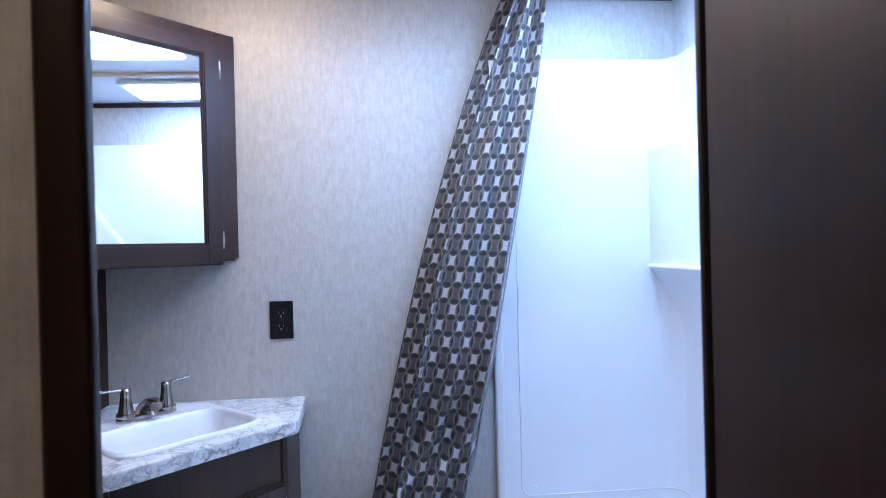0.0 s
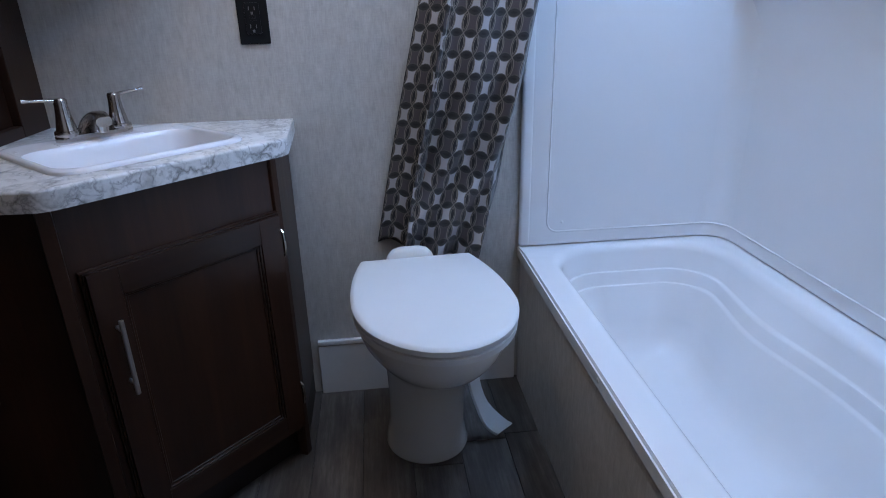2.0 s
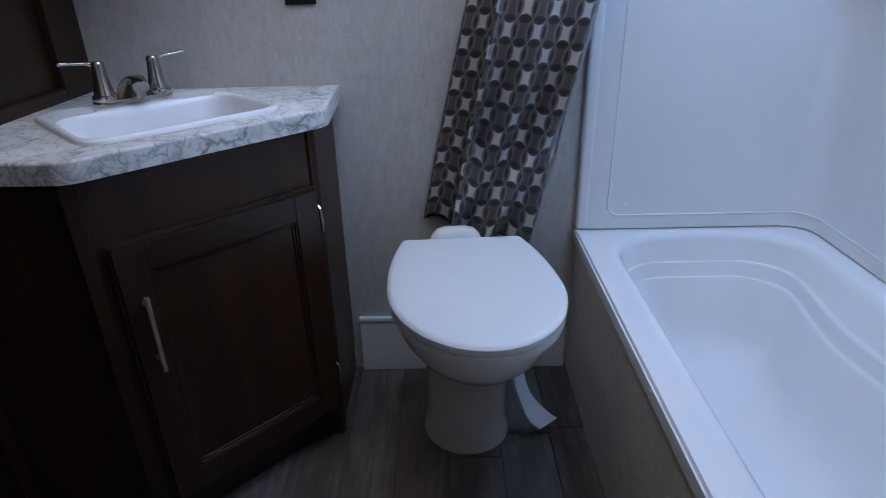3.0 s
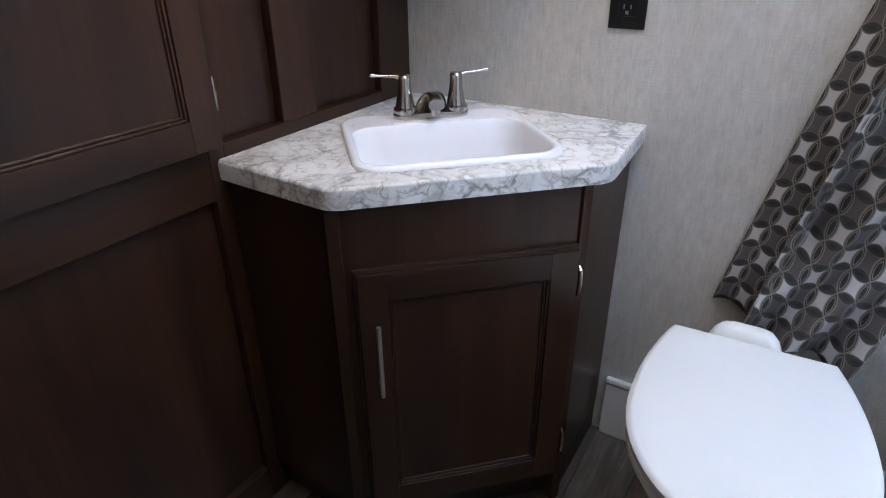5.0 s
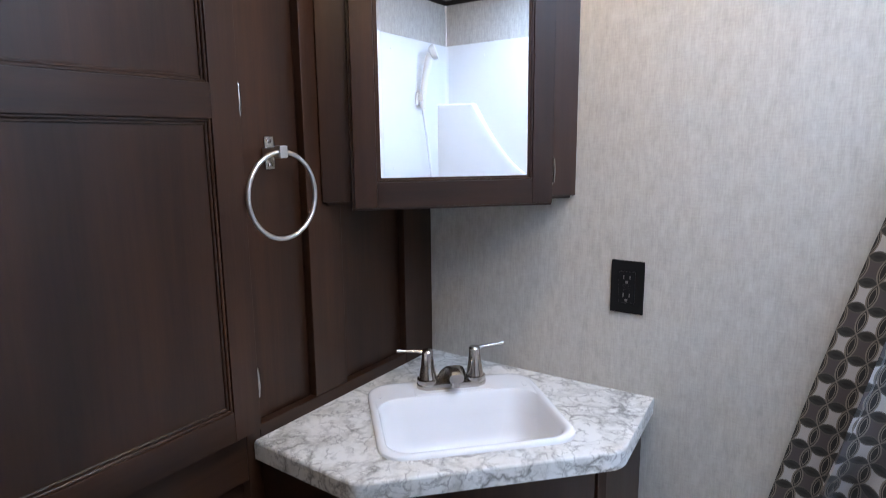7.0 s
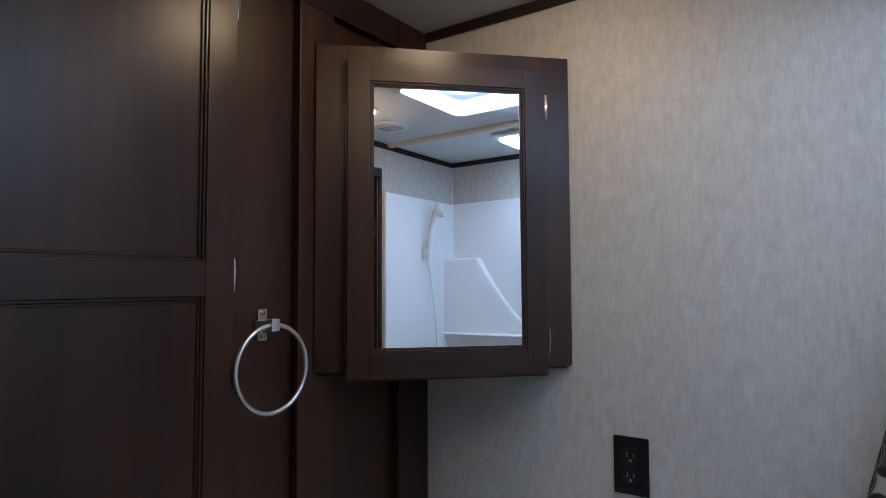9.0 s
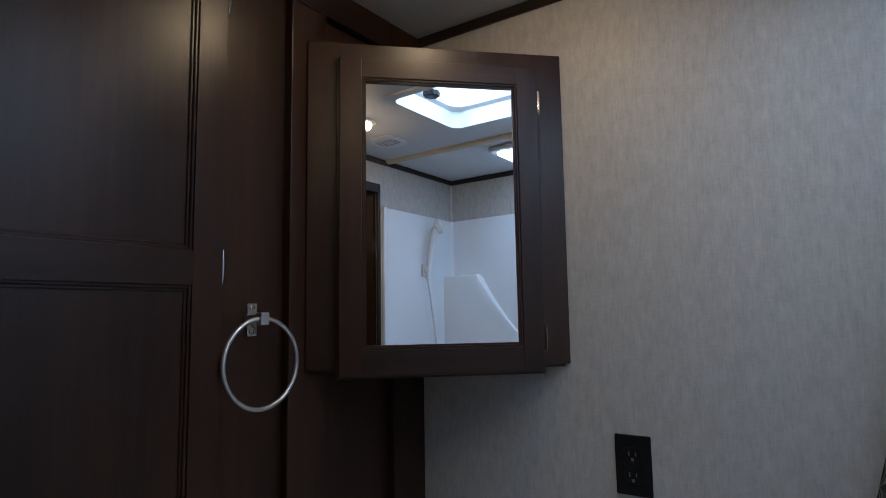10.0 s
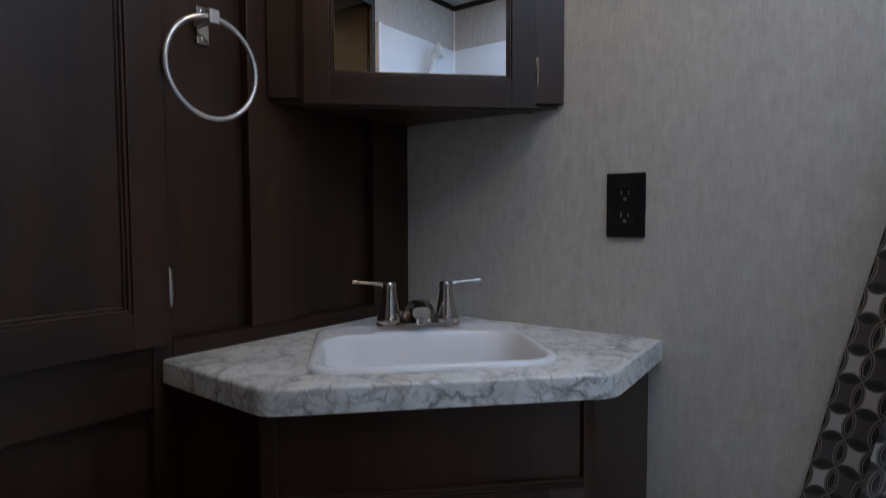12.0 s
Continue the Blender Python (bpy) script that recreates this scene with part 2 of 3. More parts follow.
def turned(bm, profile, centre=(0, 0), sides=24):
    """A turned body: (radius, z) from the bottom up."""
    loft(bm, [[(centre[0] + r * math.cos(q), centre[1] + r * math.sin(q), z) for q in (2 * math.pi * j / sides for j in range(sides))]
              for r, z in profile], True, True)
    return bm


def part(name, bm, material, parent=None, label="", smooth=True):
    me = bpy.data.meshes.new(name)
    bmesh.ops.recalc_face_normals(bm, faces=bm.faces)
    bm.to_mesh(me)
    bm.free()
    me.materials.append(material)
    if smooth:
        me.shade_smooth()
        me.set_sharp_from_angle(angle=radians(38))
    ob = new(name, me)
    if smooth and len(me.polygons) < 160:
        weigh = ob.modifiers.new("face_weighted_normals", "WEIGHTED_NORMAL")
        weigh.keep_sharp = True
    if parent is not None:
        ob.parent = parent
    if label:
        ob["label"] = label
    return ob


def thing(name, m, label, category, group="", kind=""):
    ob = new(name)
    ob.empty_display_size = 0.05
    ob.matrix_world = m
    return tagged(ob, label, category, group, kind)


def structure(name, bm, material, label, category, smooth=False):
    return tagged(part(name, bm, material, None, "", smooth), label, category, kind="structure")


B = bmesh.new


def rounded(x0, x1, y0, y1, r, per=8):
    """Counter-clockwise rounded rectangle."""
    out = []
    for cx, cy, s in ((x1 - r, y0 + r, -90), (x1 - r, y1 - r, 0), (x0 + r, y1 - r, 90), (x0 + r, y0 + r, 180)):
        for j in range(per + 1):
            q = radians(s + 90 * j / per)
            out.append((cx + r * math.cos(q), cy + r * math.sin(q)))
    return out


def fillet(points, radii, per=6):
    """Outline with rounded corners."""
    out, k = [], len(points)
    for i, (p, r) in enumerate(zip(points, radii)):
        p, a, b = Vector(p), Vector(points[i - 1]), Vector(points[(i + 1) % k])
        if not r:
            out.append(tuple(p))
            continue
        u, v = (a - p).normalized(), (b - p).normalized()
        half = u.angle(v) / 2
        t = r / math.tan(half)
        c = p + (u + v).normalized() * (r / math.sin(half))
        s, e = p + u * t - c, p + v * t - c
        turn = s.angle_signed(e)
        for j in range(per + 1):
            q = -turn * j / per
            out.append((c.x + s.x * math.cos(q) - s.y * math.sin(q), c.y + s.x * math.sin(q) + s.y * math.cos(q)))
    return out


def smooth01(x):
    x = min(1.0, max(0.0, x))
    return x * x * (3 - 2 * x)


# ---- structure ----
wall_back = structure("wall_back", box(B(), XL - 0.04, XR + 0.04, YB, YB + 0.04, 0, ZC), PAPER, "greige woven-look wallboard behind the toilet and tub", "wall")
wall_right = structure("wall_right", box(B(), XR, XR + 0.04, YE - 0.06, YB, 0, ZC), PAPER, "greige woven-look wallboard above the tub", "wall")
wall_end = structure("wall_end", box(B(), 1.2195, XR, YE - 0.05, YE, 0, ZC), PAPER, "greige wallboard at the foot of the tub", "wall")
bm = box(B(), XL - 0.04, 0.6925, YF - 0.04, YF, 0, ZC)
box(bm, 0.6925, 1.27, YF - 0.04, YF, 1.93, ZC)
wall_front = structure("wall_front", bm, PAPER, "greige wallboard beside and above the doorway", "wall")
bm = box(B(), 1.2385, 1.28, -1.3, YE - 0.05, 0, ZC)
box(bm, -1.0, 1.28, -1.34, -1.3, 0, ZC)
box(bm, -1.04, -1.0, -1.34, YF - 0.04, 0, ZC)
box(bm, -1.0, XL - 0.04, YF - 0.04, YF, 0, ZC)
structure("wall_hall", bm, PAPER, "greige wallboard of the passage outside the bathroom", "wall")
structure("subfloor", box(box(B(), -1.04, 1.28, -1.34, YF, -0.05, -0.004), XL - 0.04, XR + 0.04, YF, YB + 0.04, -0.05, -0.004), plain("dark_subfloor", (0.03, 0.027, 0.024), 0.7), "dark floor under the planks", "floor")

# ceiling with the roof vent opening
bm = B()
x0, x1, y0, y1 = SKY
for a in ((XL - 0.04, x0, YF, YB + 0.04), (x1, XR + 0.04, YF, YB + 0.04), (x0, x1, YF, y0), (x0, x1, y1, YB + 0.04), (-1.04, 1.28, -1.34, YF)):
    box(bm, *a, ZC, ZC + 0.03)
structure("ceiling", bm, CEILING, "white textured vinyl ceiling with a roof vent opening", "ceiling")

# dark moulding under the ceiling
bm = box(B(), XL, XR, YB - 0.012, YB, ZC - 0.023, ZC, 0.003)
structure("trim_back", bm, WOOD_TRIM, "dark wood strip under the ceiling", "trim")
structure("trim_right", box(B(), XR - 0.012, XR, YE, YB - 0.012, ZC - 0.023, ZC, 0.003), WOOD_TRIM, "dark wood strip under the ceiling", "trim")
structure("trim_end", box(B(), 0.742, XR - 0.012, YE, YE + 0.012, ZC - 0.023, ZC, 0.003), WOOD_TRIM, "dark wood strip under the ceiling", "trim")
# header over the passage between doorway and tub end
structure("wall_header", box(B(), 0.742, 1.2195, YE - 0.05, YE, 1.93, ZC), PAPER, "greige wallboard above the doorway", "wall")

# corner strip above the tub surround
structure("trim_corner", box(B(), XR - 0.008, XR, YE, YE + 0.008, 1.83, ZC - 0.023, 0.002), WHITETRIM, "pale corner strip above the surround", "trim")

# baseboard
bm = box(B(), 0.60, APRON - 0.002, YB - 0.012, YB, 0, 0.160, 0.002)
box(bm, 0.60, APRON - 0.002, YB - 0.0145, YB, 0.162, 0.176, 0.003)
structure("baseboard", bm, WHITETRIM, "tall white baseboard with a beaded top", "baseboard", True)

# door posts
bm = box(B(), 0.6928, 0.7185, YF - 0.054, YF - 0.0395, 0, 1.93, 0.006, 4)
structure("door_post", bm, WOOD_V, "dark brown door post with a rounded edge", "door frame", True)
bm = box(B(), 1.201, 1.2195, YE, YE + 0.012, 0, 1.93, 0.004)
box(bm, 0.742, 1.2195, YE, YE + 0.012, 1.89, 1.93, 0.004)
structure("door_frame", bm, WOOD_TRIM, "dark brown casing round the doorway", "door frame", True)

# ---- left wall of dark panelling ----
bm = box(B(), XL - 0.045, XL - 0.021, YF, YB, 0, ZC)
wall_left = structure("wall_left", bm, WOOD_V, "dark brown framed wood panelling", "wall")
Z0, Z1 = 0.835, 1.975
for y0, y1, z0, z1, mat in (
        (1.885, YB, 0, ZC, WOOD_V), (1.578, 1.672, Z0, Z1, WOOD_V), (1.400, 1.432, 0, ZC, WOOD_V), (YF, 0.90, 0, ZC, WOOD_V),
        (1.432, 1.885, Z1, ZC, WOOD_H), (1.432, 1.885, 0, Z0, WOOD_H), (0.90, 1.400, Z1, ZC, WOOD_H), (0.90, 1.400, 0.738, Z0, WOOD_H), (0.90, 1.400, 0, 0.09, WOOD_H)):
    part("face_frame", box(B(), XL - 0.021, XL, y0, y1, z0, z1, 0.003), mat, wall_left)


def framed_door(name, m, w, h, t, stile, rails, label, category, panel_back=0.010, hinge_at=(), hinge_x=None, owner=None, lip=0.0, hinge_d=0.75):
    """A framed door in its own plane: x across, z up, its front at y = -t. rails: (z0, z1) of each rail. owner: the cabinet it belongs to."""
    if owner is None:
        door = thing(name, m, label, category)
    else:
        bm = box(B(), stile - 0.004, w - stile + 0.004, -t + panel_back, -0.002, rails[0][1] - 0.004, rails[1][0] + 0.004)
        door = part("door", bm, WOOD_V, owner, label)
        door.matrix_basis = owner.matrix_basis.inverted() @ m
    for x in (0, w - stile):
        bm = box(B(), x, x + stile, -t, 0, 0, h, 0.0016)
        part("stile", bm, WOOD_V, door)
    for z0, z1 in rails:
        part("rail", box(B(), stile, w - stile, -t, 0, z0, z1, 0.0010), WOOD_H, door)
    if lip:
        for step, depth in ((lip, t * 0.42), (lip * 0.5, t * 0.72)):
            for c, mat in (((-step, 0.0, 0, h), WOOD_V), ((w, w + step, 0, h), WOOD_V), ((-step, w + step, -step, 0.0), WOOD_H), ((-step, w + step, h, h + step), WOOD_H)):
                part("edge_moulding", box(B(), c[0], c[1], -depth, 0, c[2], c[3], min(0.0016, step * 0.4), 2), mat, door)
    for (a0, a1), (b0, b1) in zip(rails, rails[1:]):
        if owner is None:
            part("panel", box(B(), stile - 0.004, w - stile + 0.004, -t + panel_back, -0.002, a1 - 0.004, b0 + 0.004), WOOD_V, door)
        for step, depth in ((0.0, 0.003), (0.005, 0.0065)):
            q = 0.005
            x0, x1, z0, z1 = stile + step, w - stile - step, a1 + step, b0 - step
            for c in ((x0, x0 + q, z0, z1), (x1 - q, x1, z0, z1), (x0 + q, x1 - q, z0, z0 + q), (x0 + q, x1 - q, z1 - q, z1)):
                part("bead", box(B(), c[0], c[1], -t + depth, -t + panel_back + 0.002, c[2], c[3], 0.0012, 1), WOOD_V, door)
    for z in hinge_at:
        bm = B()
        x = hinge_x
        d = t * hinge_d
        tube(bm, [(x, -d * 0.47, z - 0.032), (x, -d * 0.8, z - 0.026), (x, -d, z), (x, -d * 0.8, z + 0.026), (x, -d * 0.47, z + 0.032)], [0.002, 0.0042, 0.0048, 0.0042, 0.002], 8)
        part("hinge", bm, NICKEL, door, "bright curved hinge barrel")
    return door


# closet door in the panelling: local x runs away from the hinge corner
m = Matrix.Translation((XL + 0.0005, 0.89, Z0)) @ pose(0, 0, 0, 0, 0, 90)
closet = framed_door("closet_door", m, 0.53, 1.15, 0.018, 0.055, [(0, 0.055), (0.556, 0.612), (1.095, 1.15)],
                     "closed dark brown framed closet door in the panelling", "door", hinge_at=(0.085, 0.590, 1.068), hinge_x=0.5365, hinge_d=0.42)

# ---- corner vanity ----
DIAG = Matrix.Translation((XL, YB, 0)) @ pose(0, 0, 0, 0, 0, 45)


def d_to_xy(u, d):
    """Plan place from the distance along the front and out of the corner."""
    return XL + (u + d) * ROOT2, YB + (u - d) * ROOT2


vanity = thing("vanity_cabinet", pose(XL, YB, 0), "dark brown corner vanity cabinet with one framed door", "cabinet")
foot = [(0.001, -0.57), (0.244, -0.575), (0.549, -0.270), (0.549, -0.001), (0.001, -0.001)]
bm = B()
loft(bm, [[(x, y, z) for x, y in foot] for z in (0.085, 0.7735)], True)
part("body", bm, WOOD_V, vanity, smooth=False)
kick = [(0.001, -0.545), (0.232, -0.545), (0.547, -0.230), (0.547, -0.001), (0.001, -0.001)]
bm = B()
loft(bm, [[(x, y, z) for x, y in kick] for z in (0.0, 0.085)], True, True)
part("toe_kick", bm, WOOD_TRIM, vanity, smooth=False)
# upright corner strips of the front
for x, y in ((0.244, -0.575), (0.549, -0.270)):
    bm = box(B(), -0.012, 0.012, -0.012, 0.012, 0, 0.773, 0.003)
    bmesh.ops.transform(bm, matrix=Matrix.Translation((x - 0.006, y + 0.006, 0.0)) @ pose(0, 0, 0, 0, 0, 22 if x < 0.4 else 68), verts=bm.verts)
    part("corner_strip", bm, WOOD_V, vanity)
VD = 0.58
front = Matrix.Translation((*d_to_xy(-0.2075, VD), 0.105)) @ pose(0, 0, 0, 0, 0, 45)
vdoor = framed_door("vanity_door", front, 0.395, 0.548, 0.020, 0.052, [(0, 0.052), (0.496, 0.548)], "dark brown framed vanity door with a bar handle", "cabinet door",
                    hinge_at=(0.085, 0.478), hinge_x=0.4035, owner=vanity, lip=0.006)
bm = B()
tube(bm, [(0.029, -0.042, 0.310), (0.029, -0.042, 0.460)], 0.0045, 12)
for z in (0.330, 0.440):
    tube(bm, [(0.029, -0.020, z), (0.029, -0.042, z)], 0.004, 10)
part("handle", bm, STEEL, vdoor, "slim satin steel bar handle")

counter = thing("countertop", pose(XL, YB, 0), "white and grey marbled laminate corner countertop", "countertop")
outline = fillet([(0.001, -0.585), (0.254, -0.594), (0.586, -0.256), (0.571, -0.001), (0.001, -0.001)], [0, 0.05, 0.055, 0, 0], 10)
hole = rounded(-0.178, 0.170, -0.530, -0.225, 0.045, 5)
hole = [((u - y) * ROOT2, (u + y) * ROOT2) for u, y in hole]
bm = B()
inner = [bm.verts.new((x, y, 0.81)) for x, y in hole]
outer = [bm.verts.new((x, y, 0.81)) for x, y in outline]
ei = [bm.edges.new((inner[i], inner[(i + 1) % len(inner)])) for i in range(len(inner))]
eo = [bm.edges.new((outer[i], outer[(i + 1) % len(outer)])) for i in range(len(outer))]
bmesh.ops.triangle_fill(bm, edges=ei + eo, use_beauty=True)
SLAB = 0.774
rims = []
for verts in (outer, inner):
    low = [bm.verts.new((v.co.x, v.co.y, SLAB)) for v in verts]
    k = len(low)
    rims.append(low)
    for i in range(k):
        bm.faces.new((verts[i], verts[(i + 1) % k], low[(i + 1) % k], low[i]))
front_edges = [e for i, e in enumerate(eo) if i < len(eo) - 3]
lower_edges = [bm.edges.get((rims[0][i], rims[0][i + 1])) for i in range(len(rims[0]) - 3)]
bmesh.ops.bevel(bm, geom=front_edges + lower_edges, offset=0.0045, segments=3, affect="EDGES", profile=0.5)
part("slab", bm, LAMINATE, counter)
strip = outline[:-1]
bm = B()
rows = []
for z in (SLAB + 0.0042, 0.8055):
    row = []
    for i, (x, y) in enumerate(strip):
        a, b = Vector(strip[max(i - 1, 0)]), Vector(strip[min(i + 1, len(strip) - 1)])
        d = (b - a).normalized()
        row.append([(x + d.y * k, y - d.x * k, z) for k in (-0.001, 0.0005)])
    rows.append(row)
loft(bm, [[rows[0][i][0], rows[0][i][1], rows[1][i][1], rows[1][i][0]] for i in range(len(strip))], True, True)
part("edge_band", bm, LAMINATE, counter)

# sink in the diagonal frame, rim on the counter
sink = thing("sink", DIAG, "white plastic drop-in bathroom sink", "sink")
SINK = (-0.193, 0.180, -0.549, -0.222)


def sink_loop(z, inset, back=0.0, r=0.05, narrow=0.0):
    """Sink outline, a little narrower towards the corner."""
    x0, x1, y0, y1 = SINK
    out = []
    for x, y in rounded(x0 + inset, x1 - inset, y0 + inset, y1 - inset - back, r, 9):
        q = (y - y0) / (y1 - y0)
        out.append((x * (1 - narrow * q), y, z))
    return out


bm = B()
loft(bm, [sink_loop(0.8105, 0.0), sink_loop(0.8155, 0.001), sink_loop(0.8185, 0.004), sink_loop(0.8195, 0.008), sink_loop(0.8185, 0.012, 0.004),
          sink_loop(0.815, 0.0155, 0.062, 0.052), sink_loop(0.806, 0.018, 0.066, 0.054), sink_loop(0.770, 0.022, 0.070, 0.056),
          sink_loop(0.730, 0.028, 0.076, 0.060), sink_loop(0.708, 0.036, 0.082, 0.064), sink_loop(0.696, 0.050, 0.092, 0.066), sink_loop(0.690, 0.080, 0.110, 0.05)], False, True)
part("basin", bm, SINKPLASTIC, sink)
# rear deck with two sunken soap dishes beside the faucet
yb0, yb1, zd = SINK[2] + 0.253, SINK[3] - 0.008, 0.8175
for x0, x1, y0, y1, z in ((-0.172, -0.164, yb0, yb1, zd), (-0.164, -0.092, yb0 + 0.052, yb1, zd), (-0.164, -0.092, yb0, yb0 + 0.052, zd - 0.011), (-0.092, 0.080, yb0, yb1, zd),
                          (0.080, 0.150, yb0 + 0.052, yb1, zd), (0.080, 0.150, yb0, yb0 + 0.052, zd - 0.011), (0.150, 0.160, yb0, yb1, zd)):
    sunk = z < zd
    part("soap_dish" if sunk else "rear_deck", box(B(), x0, x1, y0, y1, 0.800, z, 0.0 if sunk else 0.0015), SINKPLASTIC, sink)
part("drain", turned(B(), [(0.004, 0.6895), (0.021, 0.690), (0.022, 0.692), (0.018, 0.6935), (0.003, 0.692)], (-0.006, -0.40)), NICKEL, sink, "nickel drain ring")

faucet = thing("faucet", DIAG @ pose(-0.006, -0.260, 0.8178), "brushed nickel two-handle centre-set faucet", "faucet")
bm = prism(B(), rounded(-0.078, 0.078, -0.022, 0.022, 0.021, 8), 0, 0.012, 0.003)
part("base", bm, NICKEL, faucet)
for s in (-1, 1):
    bm = turned(B(), [(0.0235, 0.010), (0.0245, 0.016), (0.0235, 0.021), (0.020, 0.0225), (0.0185, 0.030), (0.0145, 0.052), (0.0125, 0.072), (0.0130, 0.082), (0.010, 0.086), (0.003, 0.087)], (0.053 * s, 0))
    knob = part("handle", bm, NICKEL, faucet)
    bm = B()
    tube(bm, [(0.053 * s, 0.0, 0.078), (0.072 * s, 0.003, 0.0835), (0.106 * s, 0.004, 0.0860), (0.116 * s, 0.005, 0.0872), (0.121 * s, 0.005, 0.0876)], [0.0065, 0.0036, 0.0026, 0.0040, 0.0034], 10)
    part("lever", bm, NICKEL, knob)
bm = B()
loops = []
for j in range(19):
    q = j / 18
    y = 0.010 - 0.066 * q
    z = 0.006 + 0.040 * math.sin(math.pi / 2 * min(1.0, q / 0.62)) - 0.010 * max(0.0, (q - 0.62) / 0.38) ** 2
    w, h = 0.034 - 0.018 * smooth01(q / 0.8), 0.012 - 0.002 * q
    loops.append([(w * math.copysign(abs(math.cos(t)) ** 0.6, math.cos(t)), y, z + h * math.copysign(abs(math.sin(t)) ** 0.8, math.sin(t))) for t in (2 * math.pi * (k + 0.5) / 20 for k in range(20))])
loft(bm, loops, True, True)
part("spout", bm, NICKEL, faucet)
part("aerator", turned(B(), [(0.0085, 0.014), (0.0100, 0.016), (0.0105, 0.034)], (0, -0.045)), NICKEL, faucet)

# ---- mirror cabinet across the corner ----
medicine = thing("mirror_cabinet", pose(XL, YB, 1.233), "dark brown corner medicine cabinet with a mirrored door", "cabinet")
foot = [(0.001, -0.382), (0.003, -0.382), (0.382, -0.003), (0.382, -0.001), (0.001, -0.001)]
bm = B()
loft(bm, [[(x, y, z) for x, y in foot] for z in (0.0, 0.665)], True, True)
part("body", bm, WOOD_V, medicine, smooth=False)
for x, y in ((0.0265, -0.3585), (0.3585, -0.0265)):
    bm = box(B(), -0.034, 0.034, -0.003, 0.003, 0.001, 0.664, 0.001)
    bmesh.ops.transform(bm, matrix=Matrix.Translation((x, y, 0)) @ pose(0, 0, 0, 0, 0, 45), verts=bm.verts)
    part("face_stile", bm, WOOD_V, medicine)
part("bottom_board", prism(B(), [(0.004, -0.372), (0.372, -0.004), (0.004, -0.004)], -0.006, 0.001), WOOD_H, medicine)
MD = 0.2760
m = Matrix.Translation((*d_to_xy(-0.206, MD), 1.221)) @ pose(0, 0, 0, 0, 0, 45)
w, h, s, t = 0.414, 0.637, 0.045, 0.020
low, high = 0.051, 0.039                               # bottom and top rail
mdoor = part("door", box(B(), s - 0.003, w - s + 0.003, -t + 0.0145, -0.002, low - 0.003, h - high + 0.003), WOOD_V, medicine, "dark brown framed mirrored cabinet door")
mdoor.matrix_basis = medicine.matrix_basis.inverted() @ m
for x in (0, w - s):
    part("stile", box(B(), x, x + s, -t, 0, 0, h, 0.0016), WOOD_V, mdoor)
for z0, z1 in ((0, low), (h - high, h)):
    part("rail", box(B(), s, w - s, -t, 0, z0, z1, 0.0010), WOOD_H, mdoor)
for c, mat in (((-0.005, 0.0, 0, h), WOOD_V), ((w, w + 0.0015, 0, h), WOOD_V), ((-0.005, w + 0.0015, -0.005, 0.0), WOOD_H), ((-0.005, w + 0.0015, h, h + 0.005), WOOD_H)):
    part("edge_moulding", box(B(), c[0], c[1], -t * 0.55, 0, c[2], c[3], 0.0006, 2), mat, mdoor)
for step, depth in ((0.0, 0.003), (0.004, 0.0065)):
    q = 0.0045
    x0, x1, z0, z1 = s + step, w - s - step, low + step, h - high - step
    for c in ((x0, x0 + q, z0, z1), (x1 - q, x1, z0, z1), (x0 + q, x1 - q, z0, z0 + q), (x0 + q, x1 - q, z1 - q, z1)):
        part("bead", box(B(), c[0], c[1], -t + depth, -t + 0.013, c[2], c[3], 0.001, 1), WOOD_V, mdoor)
bm = box(B(), s - 0.002, w - s + 0.002, -0.0011, 0.0011, low - 0.002 - h / 2, h / 2 - high + 0.002)
bmesh.ops.transform(bm, matrix=Matrix.Translation((0, -t + 0.0111, h / 2)) @ pose(0, 0, 0, -0.32), verts=bm.verts)   # leans back a little in its frame
part("mirror", bm, MIRROR, mdoor, "clear silvered mirror glass", False)
for z in (0.068, 0.563):
    bm = B()
    x = w + 0.003
    tube(bm, [(x, -0.008, z - 0.030), (x, -0.013, z - 0.024), (x, -0.016, z), (x, -0.013, z + 0.024), (x, -0.008, z + 0.030)], [0.002, 0.0042, 0.0048, 0.0042, 0.002], 8)
    part("hinge", bm, NICKEL, mdoor, "bright curved hinge barrel")

# ---- towel ring ----
ring = thing("towel_ring", pose(XL - 0.021, 1.497, 1.336), "satin steel towel ring on a square bracket", "towel ring")
bm = box(B(), 0, 0.004, 0.000, 0.022, -0.032, 0.028, 0.0015)
bracket = part("bracket", bm, NICKEL, ring)
for z in (-0.022, 0.022):
    bm = turned(B(), [(0.0045, 0), (0.0045, 0.0016), (0.002, 0.0026)], (0, 0), 12)
    bmesh.ops.transform(bm, matrix=Matrix.Translation((0.004, 0.010, z - 0.002)) @ pose(0, 0, 0, 0, 90, 0), verts=bm.verts)
    part("screw", bm, NICKEL, bracket)
part("arm", box(B(), 0.003, 0.040, -0.006, 0.009, -0.007, 0.007, 0.0015), STEEL, ring)
part("clasp", box(B(), 0.038, 0.055, -0.009, 0.009, -0.011, 0.011, 0.002), STEEL, ring)
bm = B()
tube(bm, [(0.047, 0.078 * math.sin(q), -0.078 + 0.078 * math.cos(q)) for q in (2 * math.pi * j / 56 for j in range(56))], 0.0042, 10, True)
part("ring", bm, STEEL, ring)

# ---- outlet ----
outlet = thing("wall_outlet", pose(0.535, YB, 1.044), "black ground-fault wall outlet with a black cover plate", "outlet")
part("cover_plate", box(B(), -0.035, 0.035, -0.006, 0, -0.057, 0.057, 0.0025), BLACKPLASTIC, outlet)
